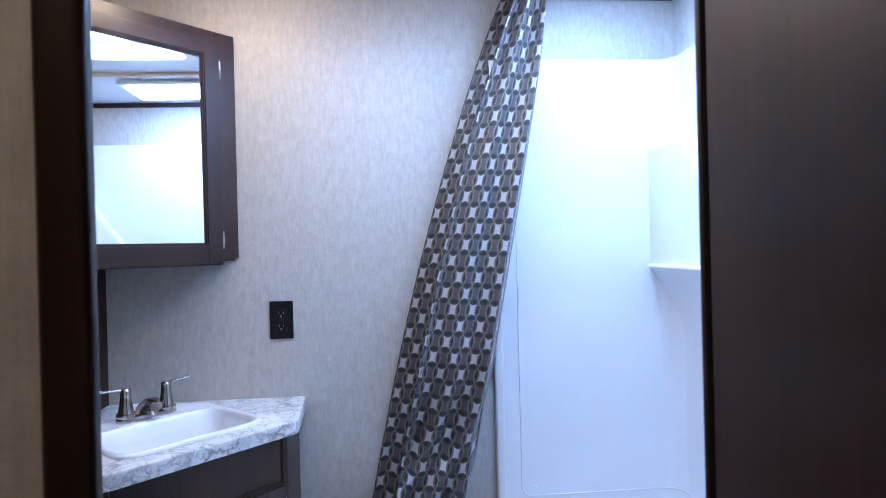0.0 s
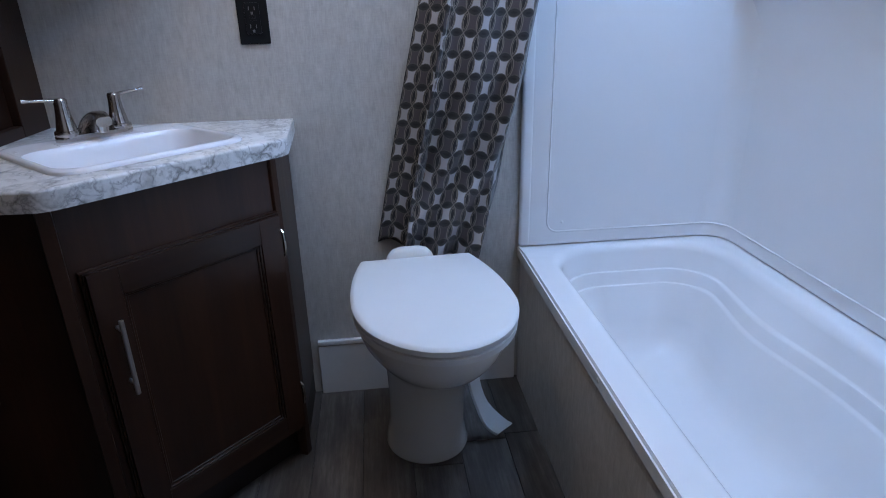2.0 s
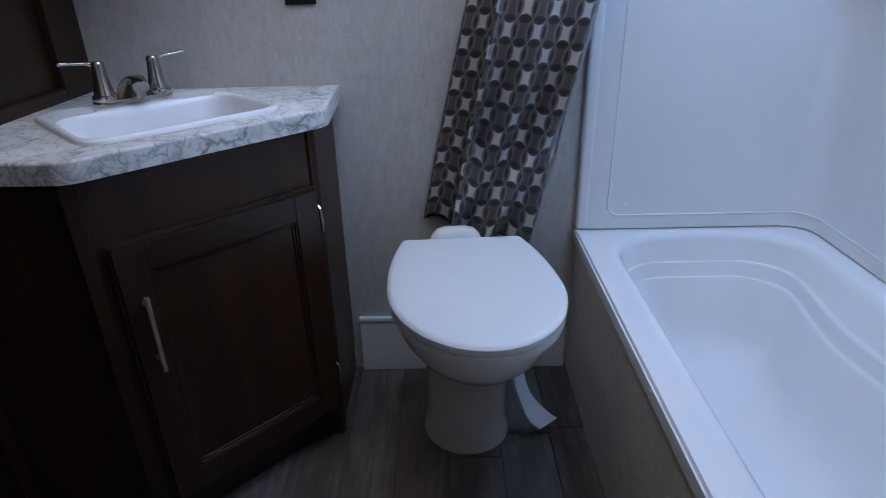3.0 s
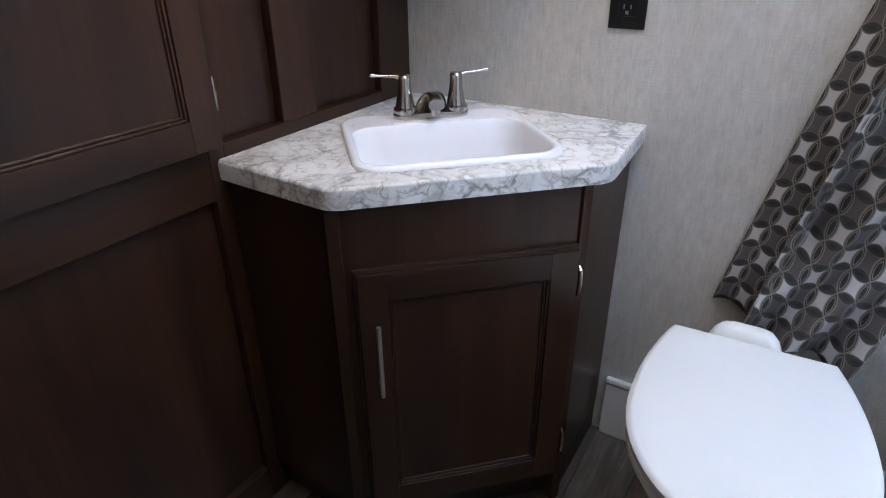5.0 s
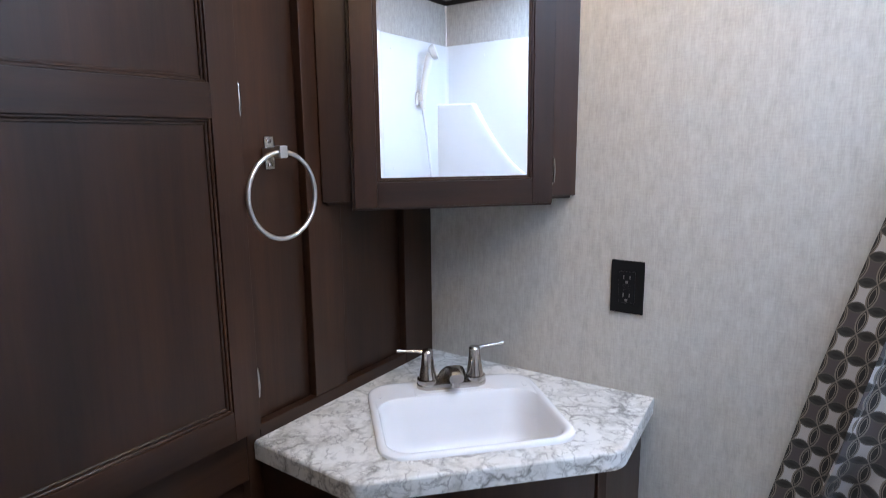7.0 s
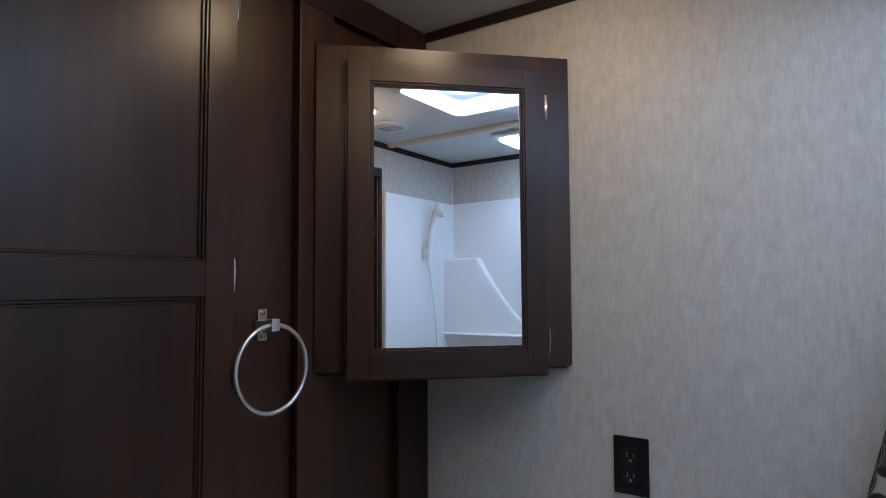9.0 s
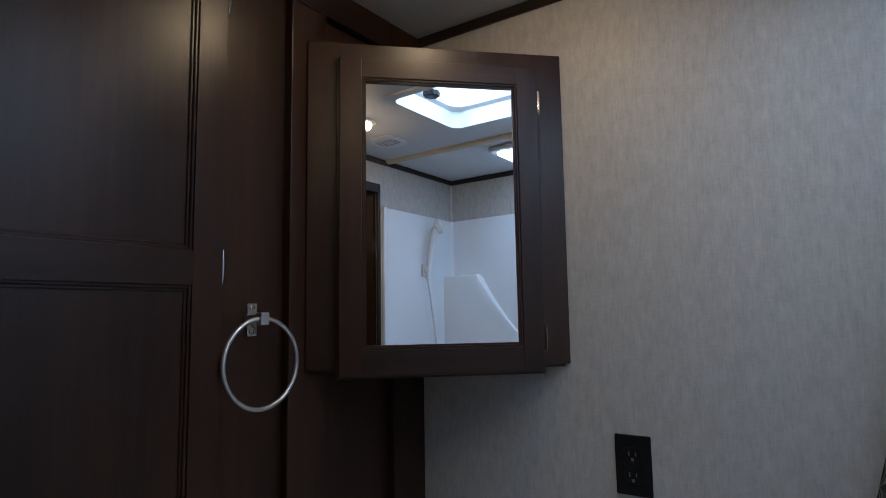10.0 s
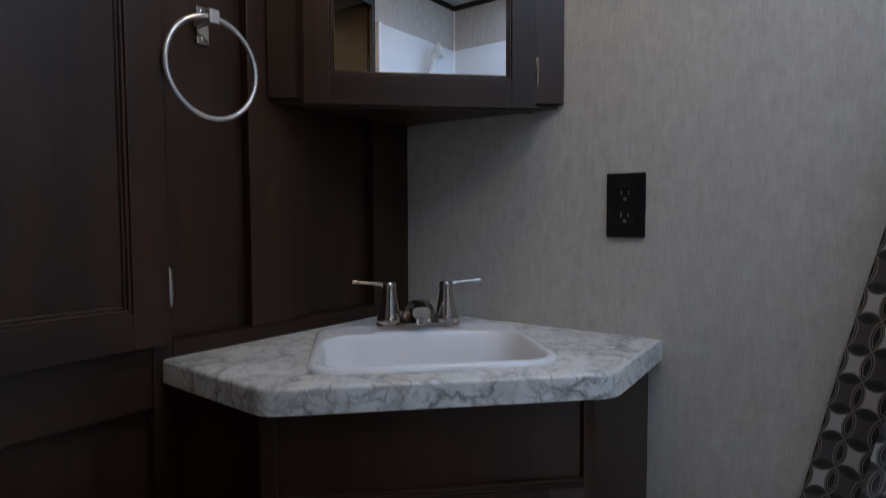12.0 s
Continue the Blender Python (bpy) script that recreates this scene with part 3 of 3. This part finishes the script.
body = part("socket_face", box(B(), -0.017, 0.017, -0.0085, -0.005, -0.034, 0.034, 0.0012), BLACKPLASTIC, outlet)
for z in (-0.021, 0.018):
    for x, q, zz, hh in ((-0.0065, 0.0011, 0.004, 0.0042), (0.0065, 0.0011, 0.004, 0.0036), (0, 0.0028, -0.0065, 0.003)):
        part("contact_slot", box(B(), x - q, x + q, -0.0089, -0.0083, z + zz - hh, z + zz + hh), SLOT, body)
for z in (-0.003, 0.0035):
    part("test_button", box(B(), -0.008, 0.008, -0.0096, -0.008, z - 0.0022, z + 0.0022, 0.0006), BLACKPLASTIC, body)

# ---- toilet ----
toilet = thing("toilet", pose(0.893, 1.662, 0, 0, 0, 3), "white low-profile camper toilet with a closed lid", "toilet")


def egg(z, wide, front, back, flat=0.5, k=36, shift=0.0):
    """Closed outline: half width, reach to the front and to the back, squared off behind."""
    out = []
    for j in range(k):
        q = 2 * math.pi * j / k
        c, s = math.cos(q), math.sin(q)
        if s < 0:
            x, y = wide * c, front * s
        else:
            x = wide * math.copysign(abs(c) ** flat, c) * (1 - 0.20 * s)
            y = back * s ** 0.75
        out.append((x + 0.040 * max(0.0, 0.1 - y - shift), y + shift, z))
    return out


bm = B()
loft(bm, [egg(0.0, 0.104, 0.100, 0.155, shift=0.085), egg(0.008, 0.106, 0.102, 0.155, shift=0.085), egg(0.030, 0.101, 0.100, 0.155, shift=0.085), egg(0.075, 0.094, 0.098, 0.155, shift=0.080), egg(0.16, 0.094, 0.112, 0.165, shift=0.070), egg(0.265, 0.099, 0.138, 0.18, shift=0.050), egg(0.315, 0.107, 0.175, 0.205, shift=0.025),
          egg(0.352, 0.135, 0.208, 0.225), egg(0.390, 0.158, 0.246, 0.215), egg(0.42, 0.167, 0.258, 0.21), egg(0.437, 0.167, 0.258, 0.21), egg(0.440, 0.155, 0.245, 0.20)], True, True)
part("bowl", bm, PORCELAIN, toilet)


def lid_loop(z, grow, k=36):
    """Closed lid outline: straight behind, swelling sides, round front."""
    half, mid, rear, reach = 0.175 + grow, -0.050, 0.183 + grow * 0.6, 0.219 + grow
    out = []
    for j in range(9):
        q = 1 - j / 9
        out.append((half - (half - 0.137 - grow) * q ** 2.1, mid + (rear - mid) * q, z))
    for j in range(k + 1):
        q = -math.pi * j / k
        out.append((half * math.cos(q), mid + reach * math.sin(q), z))
    for j in range(1, 10):
        q = j / 9
        out.append((-(half - (half - 0.137 - grow) * q ** 2.1), mid + (rear - mid) * q, z))
    return [(x + 0.040 * (0.183 - y), y, z) for x, y, z in out]


bm = B()
loft(bm, [lid_loop(0.4405, -0.006), lid_loop(0.4425, -0.001), lid_loop(0.456, 0.0), lid_loop(0.459, -0.004)], True, True)
part("seat", bm, LIDPLASTIC, toilet)
bm = B()
loft(bm, [lid_loop(0.4605, -0.004), lid_loop(0.4625, 0.001), lid_loop(0.474, 0.002), lid_loop(0.479, -0.002), lid_loop(0.4810, -0.008), lid_loop(0.4815, -0.03)], True, True)
part("lid", bm, LIDPLASTIC, toilet)
bm = B()
loft(bm, [[(-0.012 + (x + 0.012) * k, 0.208 + (y - 0.208) * k, z) for x, y in rounded(-0.077, 0.053, 0.187, 0.229, 0.019, 6)] for z, k in ((0.20, 1.08), (0.440, 1.06), (0.462, 0.98), (0.480, 0.86), (0.492, 0.68), (0.497, 0.42), (0.498, 0.2))], True, True)
part("water_valve_cover", bm, PORCELAIN, toilet)
bm = B()
loops = []
for j in range(13):
    q = j / 12
    x, y, z = 0.112 + 0.085 * q ** 2.2, 0.055 - 0.015 * q, 0.265 - 0.235 * (1 - (1 - q) ** 1.25)
    w = 0.018 + 0.013 * smooth01((q - 0.5) / 0.4)
    ax, ay = 0.80 * w, 0.60 * w
    loops.append([(x - ax, y - ay, z), (x + ax, y + ay, z - 0.002), (x + ax + 0.003, y + ay - 0.004, z + 0.006), (x - ax + 0.003, y - ay - 0.004, z + 0.008)])
loft(bm, loops, True, True)
part("flush_pedal", bm, LIDPLASTIC, toilet, "white curved foot pedal")

# ---- bathtub ----
tub = thing("bathtub", pose(0, 0, 0), "white fibreglass bathtub with a stepped basin", "bathtub")
TX0, TX1, TY0, TY1 = 1.258, 1.716, 0.85, 1.955


def basin(z, inset):
    return [(x, y, z) for x, y in rounded(TX0 + inset, TX1 - inset, TY0 + inset * 1.2, TY1 - inset, 0.13 - inset * 0.45, 14)]


def basin_fine(z, inset, swell=0.0):
    """The basin outline with its straight sides cut finely."""
    pts, out = basin(z, inset), []
    k = len(pts)
    for i in range(k):
        a, b = Vector(pts[i]), Vector(pts[(i + 1) % k])
        steps = 26 if i % (k // 4) == k // 4 - 1 else 1
        for j in range(steps):
            p = a.lerp(b, j / steps)
            side = max(0.0, (p.x - 1.45) / 0.25)
            wave = 0.92 * math.exp(-((p.y - 1.60) / 0.165) ** 2) + 0.25 * smooth01((1.5 - p.y) / 0.5)
            p.x -= swell * side * wave
            out.append(tuple(p))
    return out


bm = B()
hole = basin_fine(DECK, -0.022)
iv = [bm.verts.new(p) for p in hole]
ov = [bm.verts.new((x, y, DECK)) for x, y in ((APRON, YE + 0.001), (XR - 0.001, YE + 0.001), (XR - 0.001, YB - 0.001), (APRON, YB - 0.001))]
ei = [bm.edges.new((iv[i], iv[(i + 1) % len(iv)])) for i in range(len(iv))]
eo = [bm.edges.new((ov[i], ov[(i + 1) % 4])) for i in range(4)]
bmesh.ops.triangle_fill(bm, edges=ei + eo, use_beauty=True)
lip = [bm.verts.new((x, y, DECK - 0.032)) for x, y in ((APRON, YE + 0.001), (XR - 0.001, YE + 0.001), (XR - 0.001, YB - 0.001), (APRON, YB - 0.001))]
for i in range(4):
    bm.faces.new((ov[i], ov[(i + 1) % 4], lip[(i + 1) % 4], lip[i]))
prev = iv
for z, inset, swell in ((DECK - 0.0008, -0.015, 0), (DECK - 0.003, -0.008, 0), (DECK - 0.007, -0.002, 0), (DECK - 0.013, 0.003, 0.002), (DECK - 0.021, 0.006, 0.006), (0.363, 0.013, 0.026), (0.359, 0.015, 0.029), (0.357, 0.0195, 0.032), (0.353, 0.0215, 0.034), (0.325, 0.025, 0.038), (0.321, 0.027, 0.040), (0.319, 0.0315, 0.042), (0.315, 0.0335, 0.044),
                        (0.22, 0.058, 0.055), (0.175, 0.072, 0.055), (0.145, 0.095, 0.05), (0.130, 0.125, 0.045), (0.124, 0.155, 0.04)):
    row = [bm.verts.new(p) for p in basin_fine(z, inset, swell)]
    for i in range(len(row)):
        bm.faces.new((prev[i], prev[(i + 1) % len(row)], row[(i + 1) % len(row)], row[i]))
    prev = row
base = [v.co.copy() for v in prev]
for k in (0.66, 0.33):
    row = [bm.verts.new((1.465 + (c.x - 1.465) * k, 1.39 + (c.y - 1.39) * k, 0.1215)) for c in base]
    for i in range(len(row)):
        bm.faces.new((prev[i], prev[(i + 1) % len(row)], row[(i + 1) % len(row)], row[i]))
    prev = row
mid = bm.verts.new((1.465, 1.39, 0.121))
for i in range(len(row)):
    bm.faces.new((row[i], row[(i + 1) % len(row)], mid))
bmesh.ops.bevel(bm, geom=[eo[3]], offset=0.006, segments=3, affect="EDGES")
part("basin", bm, FIBERGLASS, tub)
part("drain", turned(B(), [(0.004, 0.1215), (0.03, 0.122), (0.031, 0.124), (0.026, 0.1255), (0.004, 0.124)], (1.48, 0.98)), STEEL, tub, "steel drain ring")
apron = part("apron", box(B(), APRON + 0.006, APRON + 0.018, YE + 0.001, YB - 0.014, 0, DECK - 0.03), PAPER, tub, "greige wallboard tub apron", False)
for y in (0.93, 1.35):
    bm = turned(B(), [(0.005, 0), (0.005, 0.0012), (0.002, 0.0024)], (0, 0), 10)
    bmesh.ops.transform(bm, matrix=Matrix.Translation((APRON, y, DECK - 0.016)) @ pose(0, 0, 0, 0, -90, 0), verts=bm.verts)
    part("screw", bm, STEEL, tub)

# ---- tub surround ----
surround = thing("tub_surround", pose(0, 0, 0), "white moulded fibreglass tub surround with shelves", "tub surround")
ST = 1.83
FOOT = DECK + 0.0032                                   # thin dark joint above the deck
XW, YW = XR - 0.018, YB - 0.020
part("back_panel", box(B(), 1.200, XR - 0.004, YW, YB - 0.001, FOOT, ST, 0.003), FIBERGLASS, surround)
part("edge_flange", box(B(), 1.180, 1.212, YW - 0.002, YB - 0.0012, FOOT, ST, 0.009, 5), FIBERGLASS, surround)
bm = box(B(), 1.221, XR - 0.02, YE + 0.001, YE + 0.014, FOOT, ST, 0.003)
part("end_panel", bm, FIBERGLASS, surround)
part("edge_flange", box(B(), 1.221, 1.249, YE + 0.010, YE + 0.030, FOOT, ST, 0.008), FIBERGLASS, surround)
# moulded bead round the panels: down the edge, along the foot and round the corner
R, BZ, BX = 0.062, DECK + 0.041, 1.258
path = [(BX, YW, ST - 0.06), (BX, YW, BZ + 0.03)]
path += [(BX + 0.03 - 0.03 * math.cos(q), YW, BZ + 0.03 - 0.03 * math.sin(q)) for q in (math.pi / 2 * k / 6 for k in range(1, 7))]
path += [(XW - R + R * math.sin(q), YW - R + R * math.cos(q), BZ) for q in (math.pi / 2 * k / 12 for k in range(13))]
path += [(XW, YE + 0.06, BZ)]
bm = B()
tube(bm, path, 0.0025, 10)
part("bead", bm, FIBERGLASS, surround)


MIDY = 1.385


def hump_top(y):
    a = abs(y - MIDY)
    if a > 0.44:
        return 1.548
    if a < 0.10:
        return 1.19
    q = (0.44 - a) / 0.34
    return 1.19 + 0.358 * (1 - q) ** 1.7


for cy, rad, turn in ((YW, R, 0), (YE + 0.014, 0.018, 1)):
    q0 = 1 if turn else -1
    arc = [(XW + 0.0004 - rad + rad * math.sin(q), cy - q0 * 0.0004 + q0 * (rad - rad * math.cos(q))) for q in (math.pi / 2 * k / 16 for k in range(17))]
    outline = arc + [(XW + 0.0004, cy - q0 * 0.0004)]
    bm = B()
    loft(bm, [[(x, y, z) for x, y in outline] for z in (FOOT, ST - 0.002)], True, True)
    part("corner_cove", bm, FIBERGLASS, surround)


def ledge_top(y):
    return 1.184 - 0.064 * smooth01((0.105 - abs(y - MIDY)) / 0.055)


def swept(top, how_far, foot, foot_share, ys):
    """A moulded shelf along the side wall: rounded front edge at the height top(y), falling back to the wall at foot."""
    loops = []
    for y in ys:
        z, r, reach = top(y), 0.009, how_far(y)
        sec = [(XW + 0.004, z), (XW - reach + r, z)]
        sec += [(XW - reach + r - r * math.sin(q), z - r + r * math.cos(q)) for q in (math.pi / 2 * k / 5 for k in range(1, 6))]
        sec += [(XW - reach - 0.001 + reach * (1 - foot_share) * (1 - (1 - k / 8) ** 2.0), z - r + (foot - z + r) * k / 8) for k in range(1, 9)] + [(XW + 0.004, foot)]
        loops.append([(x, y, zz) for x, zz in sec])
    bm = B()
    loft(bm, loops, True, True)
    return bm


part("side_panel", box(B(), XW, XR - 0.001, YE + 0.002, YB - 0.014, FOOT, ST, 0.003), FIBERGLASS, surround)
spans = [YE + 0.014 + (YB - YE - 0.034) * j / 120 for j in range(121)]
part("soap_ledge", swept(ledge_top, lambda y: 0.074 + 0.016 * smooth01(abs(y - MIDY) / 0.5), 0.97, 0.0, spans), FIBERGLASS, surround)
for lo, hi in ((YE + 0.014, MIDY - 0.10), (MIDY + 0.10, YB - 0.020)):
    part("corner_shelf", swept(hump_top, lambda y: 0.020 + 0.062 * smooth01((abs(y - MIDY) - 0.28) / 0.34), 1.172, 1.0, [lo + (hi - lo) * j / 60 for j in range(61)]), FIBERGLASS, surround)
for m in (pose(1.454, YB - 0.020, 1.184, 90), pose(1.30, YB - 0.020, 0.50, 90), pose(XW, 0.99, 1.77, 0, -90), pose(XW, 1.75, 1.77, 0, -90), pose(1.33, YE + 0.014, 1.77, -90), pose(1.33, YE + 0.014, 1.25, -90), pose(1.33, YB - 0.020, 1.77, 90)):
    bm = turned(B(), [(0.0042, 0), (0.0042, 0.0008), (0.003, 0.0016), (0.001, 0.0019)], (0, 0), 12)
    bmesh.ops.transform(bm, matrix=m, verts=bm.verts)
    part("screw_cap", bm, LIDPLASTIC, surround)

# hand shower on the end wall
shower = thing("hand_shower", pose(1.520, YE + 0.0145, 1.565), "white plastic hand shower in a wall holder", "hand shower")
bm = box(B(), -0.017, 0.017, 0, 0.012, -0.03, 0.03, 0.004)
box(bm, -0.013, 0.013, 0.010, 0.042, -0.012, 0.018, 0.005)
part("holder", bm, LIDPLASTIC, shower)
bm = B()
tube(bm, [(0.0, 0.030, -0.045), (0.002, 0.032, 0.02), (0.008, 0.040, 0.10), (0.018, 0.052, 0.165), (0.026, 0.062, 0.195)], [0.011, 0.014, 0.015, 0.018, 0.024], 12)
part("handle", bm, LIDPLASTIC, shower)
bm = turned(B(), [(0.014, -0.020), (0.032, -0.009), (0.036, 0.006), (0.034, 0.014), (0.012, 0.016)], (0, 0), 20)
bmesh.ops.transform(bm, matrix=Matrix.Translation((0.030, 0.072, 0.205)) @ pose(0, 0, 0, -70, 0, -25), verts=bm.verts)
part("spray_head", bm, LIDPLASTIC, shower)
bm = B()
tube(bm, [(0.002 + 0.02 * math.sin(q * 2.0) + 0.05 * q, 0.028 + 0.012 * math.sin(q * 3), -0.045 - 0.62 * q + 0.05 * q * q) for q in (j / 26 for j in range(27))], 0.0065, 8)
part("hose", bm, LIDPLASTIC, shower)

# ---- curtain, gathered and tucked behind the toilet ----
bm = B()
uv = bm.loops.layers.uv.new("UVMap")
NS, NT = 84, 110
rows, tex = [], {}
for j in range(NT + 1):
    t = j / NT
    left = 1.240 - 0.450 * t ** 0.88 - 0.025 * math.sin(t * math.pi)
    right = 1.352 - 0.02 * smooth01(t / 0.3) - 0.31 * (math.sqrt((t - 0.20) ** 2 + 0.006) + t - 0.20) / 2
    bottom = 0.435
    row = []
    for i in range(NS + 1):
        s = i / NS
        if s < 0.26:                                          # strip folded behind
            q = s / 0.26
            x = left + (0.072 + 0.035 * t) * q
            y = 1.990 - 0.022 * q - 0.006 * math.sin(t * 9 + q * 4) * q
        elif s < 0.36:                                        # turn forward
            q = (s - 0.26) / 0.10
            x = left + (0.072 + 0.035 * t) + (-0.036 - 0.004 * t) * q
            start = 0.014 * math.sin(0.6 * math.sin(t * 4)) * (1.15 - 0.5 * t) + 0.0101 + 0.056 * smooth01((t - 0.68) / 0.2)
            y = 1.968 - 0.006 * math.sin(t * 9 + 4) + (1.852 + start - 1.968 + 0.006 * math.sin(t * 9 + 4)) * smooth01(q) - 0.012 * math.sin(q * math.pi)
        else:
            q = (s - 0.36) / 0.64
            xa = left + 0.036 + 0.031 * t
            x = xa + (right - xa) * q
            fold = 0.014 * math.sin(q * 13 + 0.6 * math.sin(t * 4)) * (1.15 - 0.5 * t) + 0.012 * math.sin(q * 5.0 + 1.0)
            crease = 0.019 * smooth01((t - 0.62) / 0.3) * math.sin(q * 16 + t * 30)
            y = 1.852 + fold + crease + 0.095 * smooth01((q - 0.82) / 0.18) + 0.056 * smooth01((t - 0.68) / 0.2)
        z = 2.04 - (2.04 - bottom - 0.035 * (1 - s)) * t + 0.012 * math.sin(s * 21) * smooth01((t - 0.75) / 0.25)
        vert = bm.verts.new((x, y, z))
        tex[vert] = (s * 12.2, (1 - t) * 34.5)
        row.append(vert)
    rows.append(row)
for r0, r1 in zip(rows, rows[1:]):
    for i in range(NS):
        f = bm.faces.new((r0[i], r0[i + 1], r1[i + 1], r1[i]))
        for l in f.loops:
            l[uv].uv = tex[l.vert]
curtain = thing("shower_curtain", pose(0, 0, 0), "grey and white ring-pattern shower curtain pushed aside", "curtain")
sheet = part("cloth", bm, CLOTH, curtain)
mod = sheet.modifiers.new("thickness", "SOLIDIFY")
mod.thickness = 0.0012

track = thing("curtain_track", pose(0, 0, 0), "cream ceiling track for the shower curtain", "curtain track")
bm = B()
loft(bm, [[(1.275 + 0.022 * math.cos(q), y, ZC - 0.0005 - 0.014 * math.sin(q)) for q in (math.pi * k / 8 for k in range(9))] for y in (YE + 0.012, YB - 0.013)], True, True)
part("rail", bm, BEIGETRIM, track)

# ---- ceiling fixtures ----
x0, x1, y0, y1 = SKY
vent = thing("roof_vent", pose(0, 0, 0), "white roof vent frame with a crank knob", "roof vent")
bm = B()
outer = rounded(x0 - 0.022, x1 + 0.022, y0 - 0.022, y1 + 0.022, 0.03, 6)
inner = rounded(x0 + 0.004, x1 - 0.004, y0 + 0.004, y1 - 0.004, 0.04, 6)
high = rounded(x0 + 0.018, x1 - 0.018, y0 + 0.018, y1 - 0.018, 0.06, 6)
loft(bm, [[(x, y, ZC - 0.001) for x, y in outer], [(x, y, ZC - 0.009) for x, y in outer], [(x, y, ZC - 0.012) for x, y in inner], [(x, y, ZC + 0.05) for x, y in inner], [(x, y, ZC + 0.06) for x, y in high], [(x, y, ZC + 0.14) for x, y in high]])
part("frame", bm, LIDPLASTIC, vent)
part("lid", box(B(), x0 - 0.02, x1 + 0.02, y0 - 0.02, y1 + 0.02, ZC + 0.142, ZC + 0.150, 0.003), LIDPLASTIC, vent, "white closed vent lid")
bm = B()
tube(bm, [(x0 + 0.07, y0 + 0.12, ZC + 0.02), (x0 + 0.07, y0 + 0.12, ZC + 0.12)], 0.008, 10)
part("crank_shaft", bm, LIDPLASTIC, vent)
bm = B()
k = 40
loft(bm, [[(x0 + 0.07 + r * (1 + 0.10 * math.cos(8 * q)) * math.cos(q), y0 + 0.12 + r * (1 + 0.10 * math.cos(8 * q)) * math.sin(q), z) for q in (2 * math.pi * j / k for j in range(k))] for r, z in ((0.012, ZC - 0.006), (0.024, ZC - 0.004), (0.026, ZC + 0.010), (0.014, ZC + 0.020))], True, True)
part("crank_knob", bm, CLEAR_KNOB, vent, "dark fluted crank knob")


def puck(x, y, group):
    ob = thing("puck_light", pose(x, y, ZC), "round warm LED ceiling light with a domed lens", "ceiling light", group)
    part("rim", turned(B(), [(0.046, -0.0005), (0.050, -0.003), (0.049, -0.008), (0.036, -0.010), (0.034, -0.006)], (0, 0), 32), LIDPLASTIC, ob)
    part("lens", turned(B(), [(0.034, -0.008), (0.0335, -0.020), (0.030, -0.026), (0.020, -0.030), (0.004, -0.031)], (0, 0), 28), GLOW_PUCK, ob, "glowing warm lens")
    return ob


puck(0.80, 1.05, "puck lights")
puck(0.44, 1.60, "puck lights")
# added lamp, never in view: brightens the passage wall and the open door leaf
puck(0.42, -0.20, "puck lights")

speaker = thing("ceiling_speaker", pose(1.04, 0.97, ZC), "round white ceiling speaker grille", "speaker")
part("rim", turned(B(), [(0.075, -0.0005), (0.076, -0.004), (0.066, -0.007), (0.060, -0.005)], (0, 0), 36), LIDPLASTIC, speaker)
part("grille", turned(B(), [(0.058, -0.0045), (0.040, -0.0075), (0.004, -0.009)], (0, 0), 32), CEILING, speaker)

for x in (-0.024, -0.008, 0.008, 0.024):
    half = math.sqrt(0.046 ** 2 - x * x)
    part("slot", box(B(), x - 0.0009, x + 0.0009, -half, half, -0.0092, -0.0065), SLOT, speaker)

lamp = thing("shower_light", pose(1.485, 1.495, ZC), "rectangular white LED light above the tub", "ceiling light")
part("housing", box(B(), -0.120, 0.120, -0.255, 0.255, -0.022, -0.0005, 0.006), LIDPLASTIC, lamp)
part("diffuser", box(B(), -0.095, 0.095, -0.225, 0.225, -0.036, -0.021, 0.003, 2), GLOW_SHOWER, lamp, "glowing white diffuser")
for x, y in ((-0.132, -0.15), (-0.132, 0.15)):
    part("clip", box(B(), x - 0.004, x + 0.012, y - 0.012, y + 0.012, -0.010, -0.0005, 0.002), LIDPLASTIC, lamp)

# ---- open door leaf beside the doorway ----
leaf = thing("bathroom_door", pose(1.1995, 0.163, 0.01), "open dark wood-grain bathroom door", "door")
part("slab", box(B(), 0, 0.016, 0, 0.583, 0, 1.90, 0.003), WOOD_V, leaf)
for z in (0.25, 1.65):
    bm = B()
    tube(bm, [(-0.003, 0.586, z - 0.03), (-0.003, 0.586, z + 0.03)], 0.004, 8)
    part("hinge", bm, NICKEL, leaf, "steel hinge barrel")

# ---- floor planks ----
floor = thing("floor", pose(0, 0, 0), "grey-brown wood-look vinyl plank floor", "floor", kind="structure")
PW = 0.1245
meshes = {}


def plank(x0, y0, x1, y1):
    key = (round(x1 - x0, 4), round(y1 - y0, 4))
    if key not in meshes:
        bm = box(B(), 0, key[0], 0, key[1], -0.004, 0, 0.0008, 1)
        ob = part("plank", bm, PLANK, floor, smooth=False)
        meshes[key] = ob.data
    else:
        ob = new("plank", meshes[key])
        ob.parent = floor
    ob.location = (x0, y0, 0)


rng = random.Random(4)
gap = 0.0007
i = 0
x = 0.721 - PW * 14
while x < 1.27:
    y = -1.30 - rng.random() * 0.8
    while y < YB:
        a, b = max(y, -1.30), min(y + 0.92, YB)
        lo = max(x, -1.0)
        hi = min(x + PW, 1.236)
        if b - a > 0.02 and hi - lo > 0.01:
            plank(lo + gap, a + gap, hi - gap, b - gap)
        y += 0.92
    x += PW
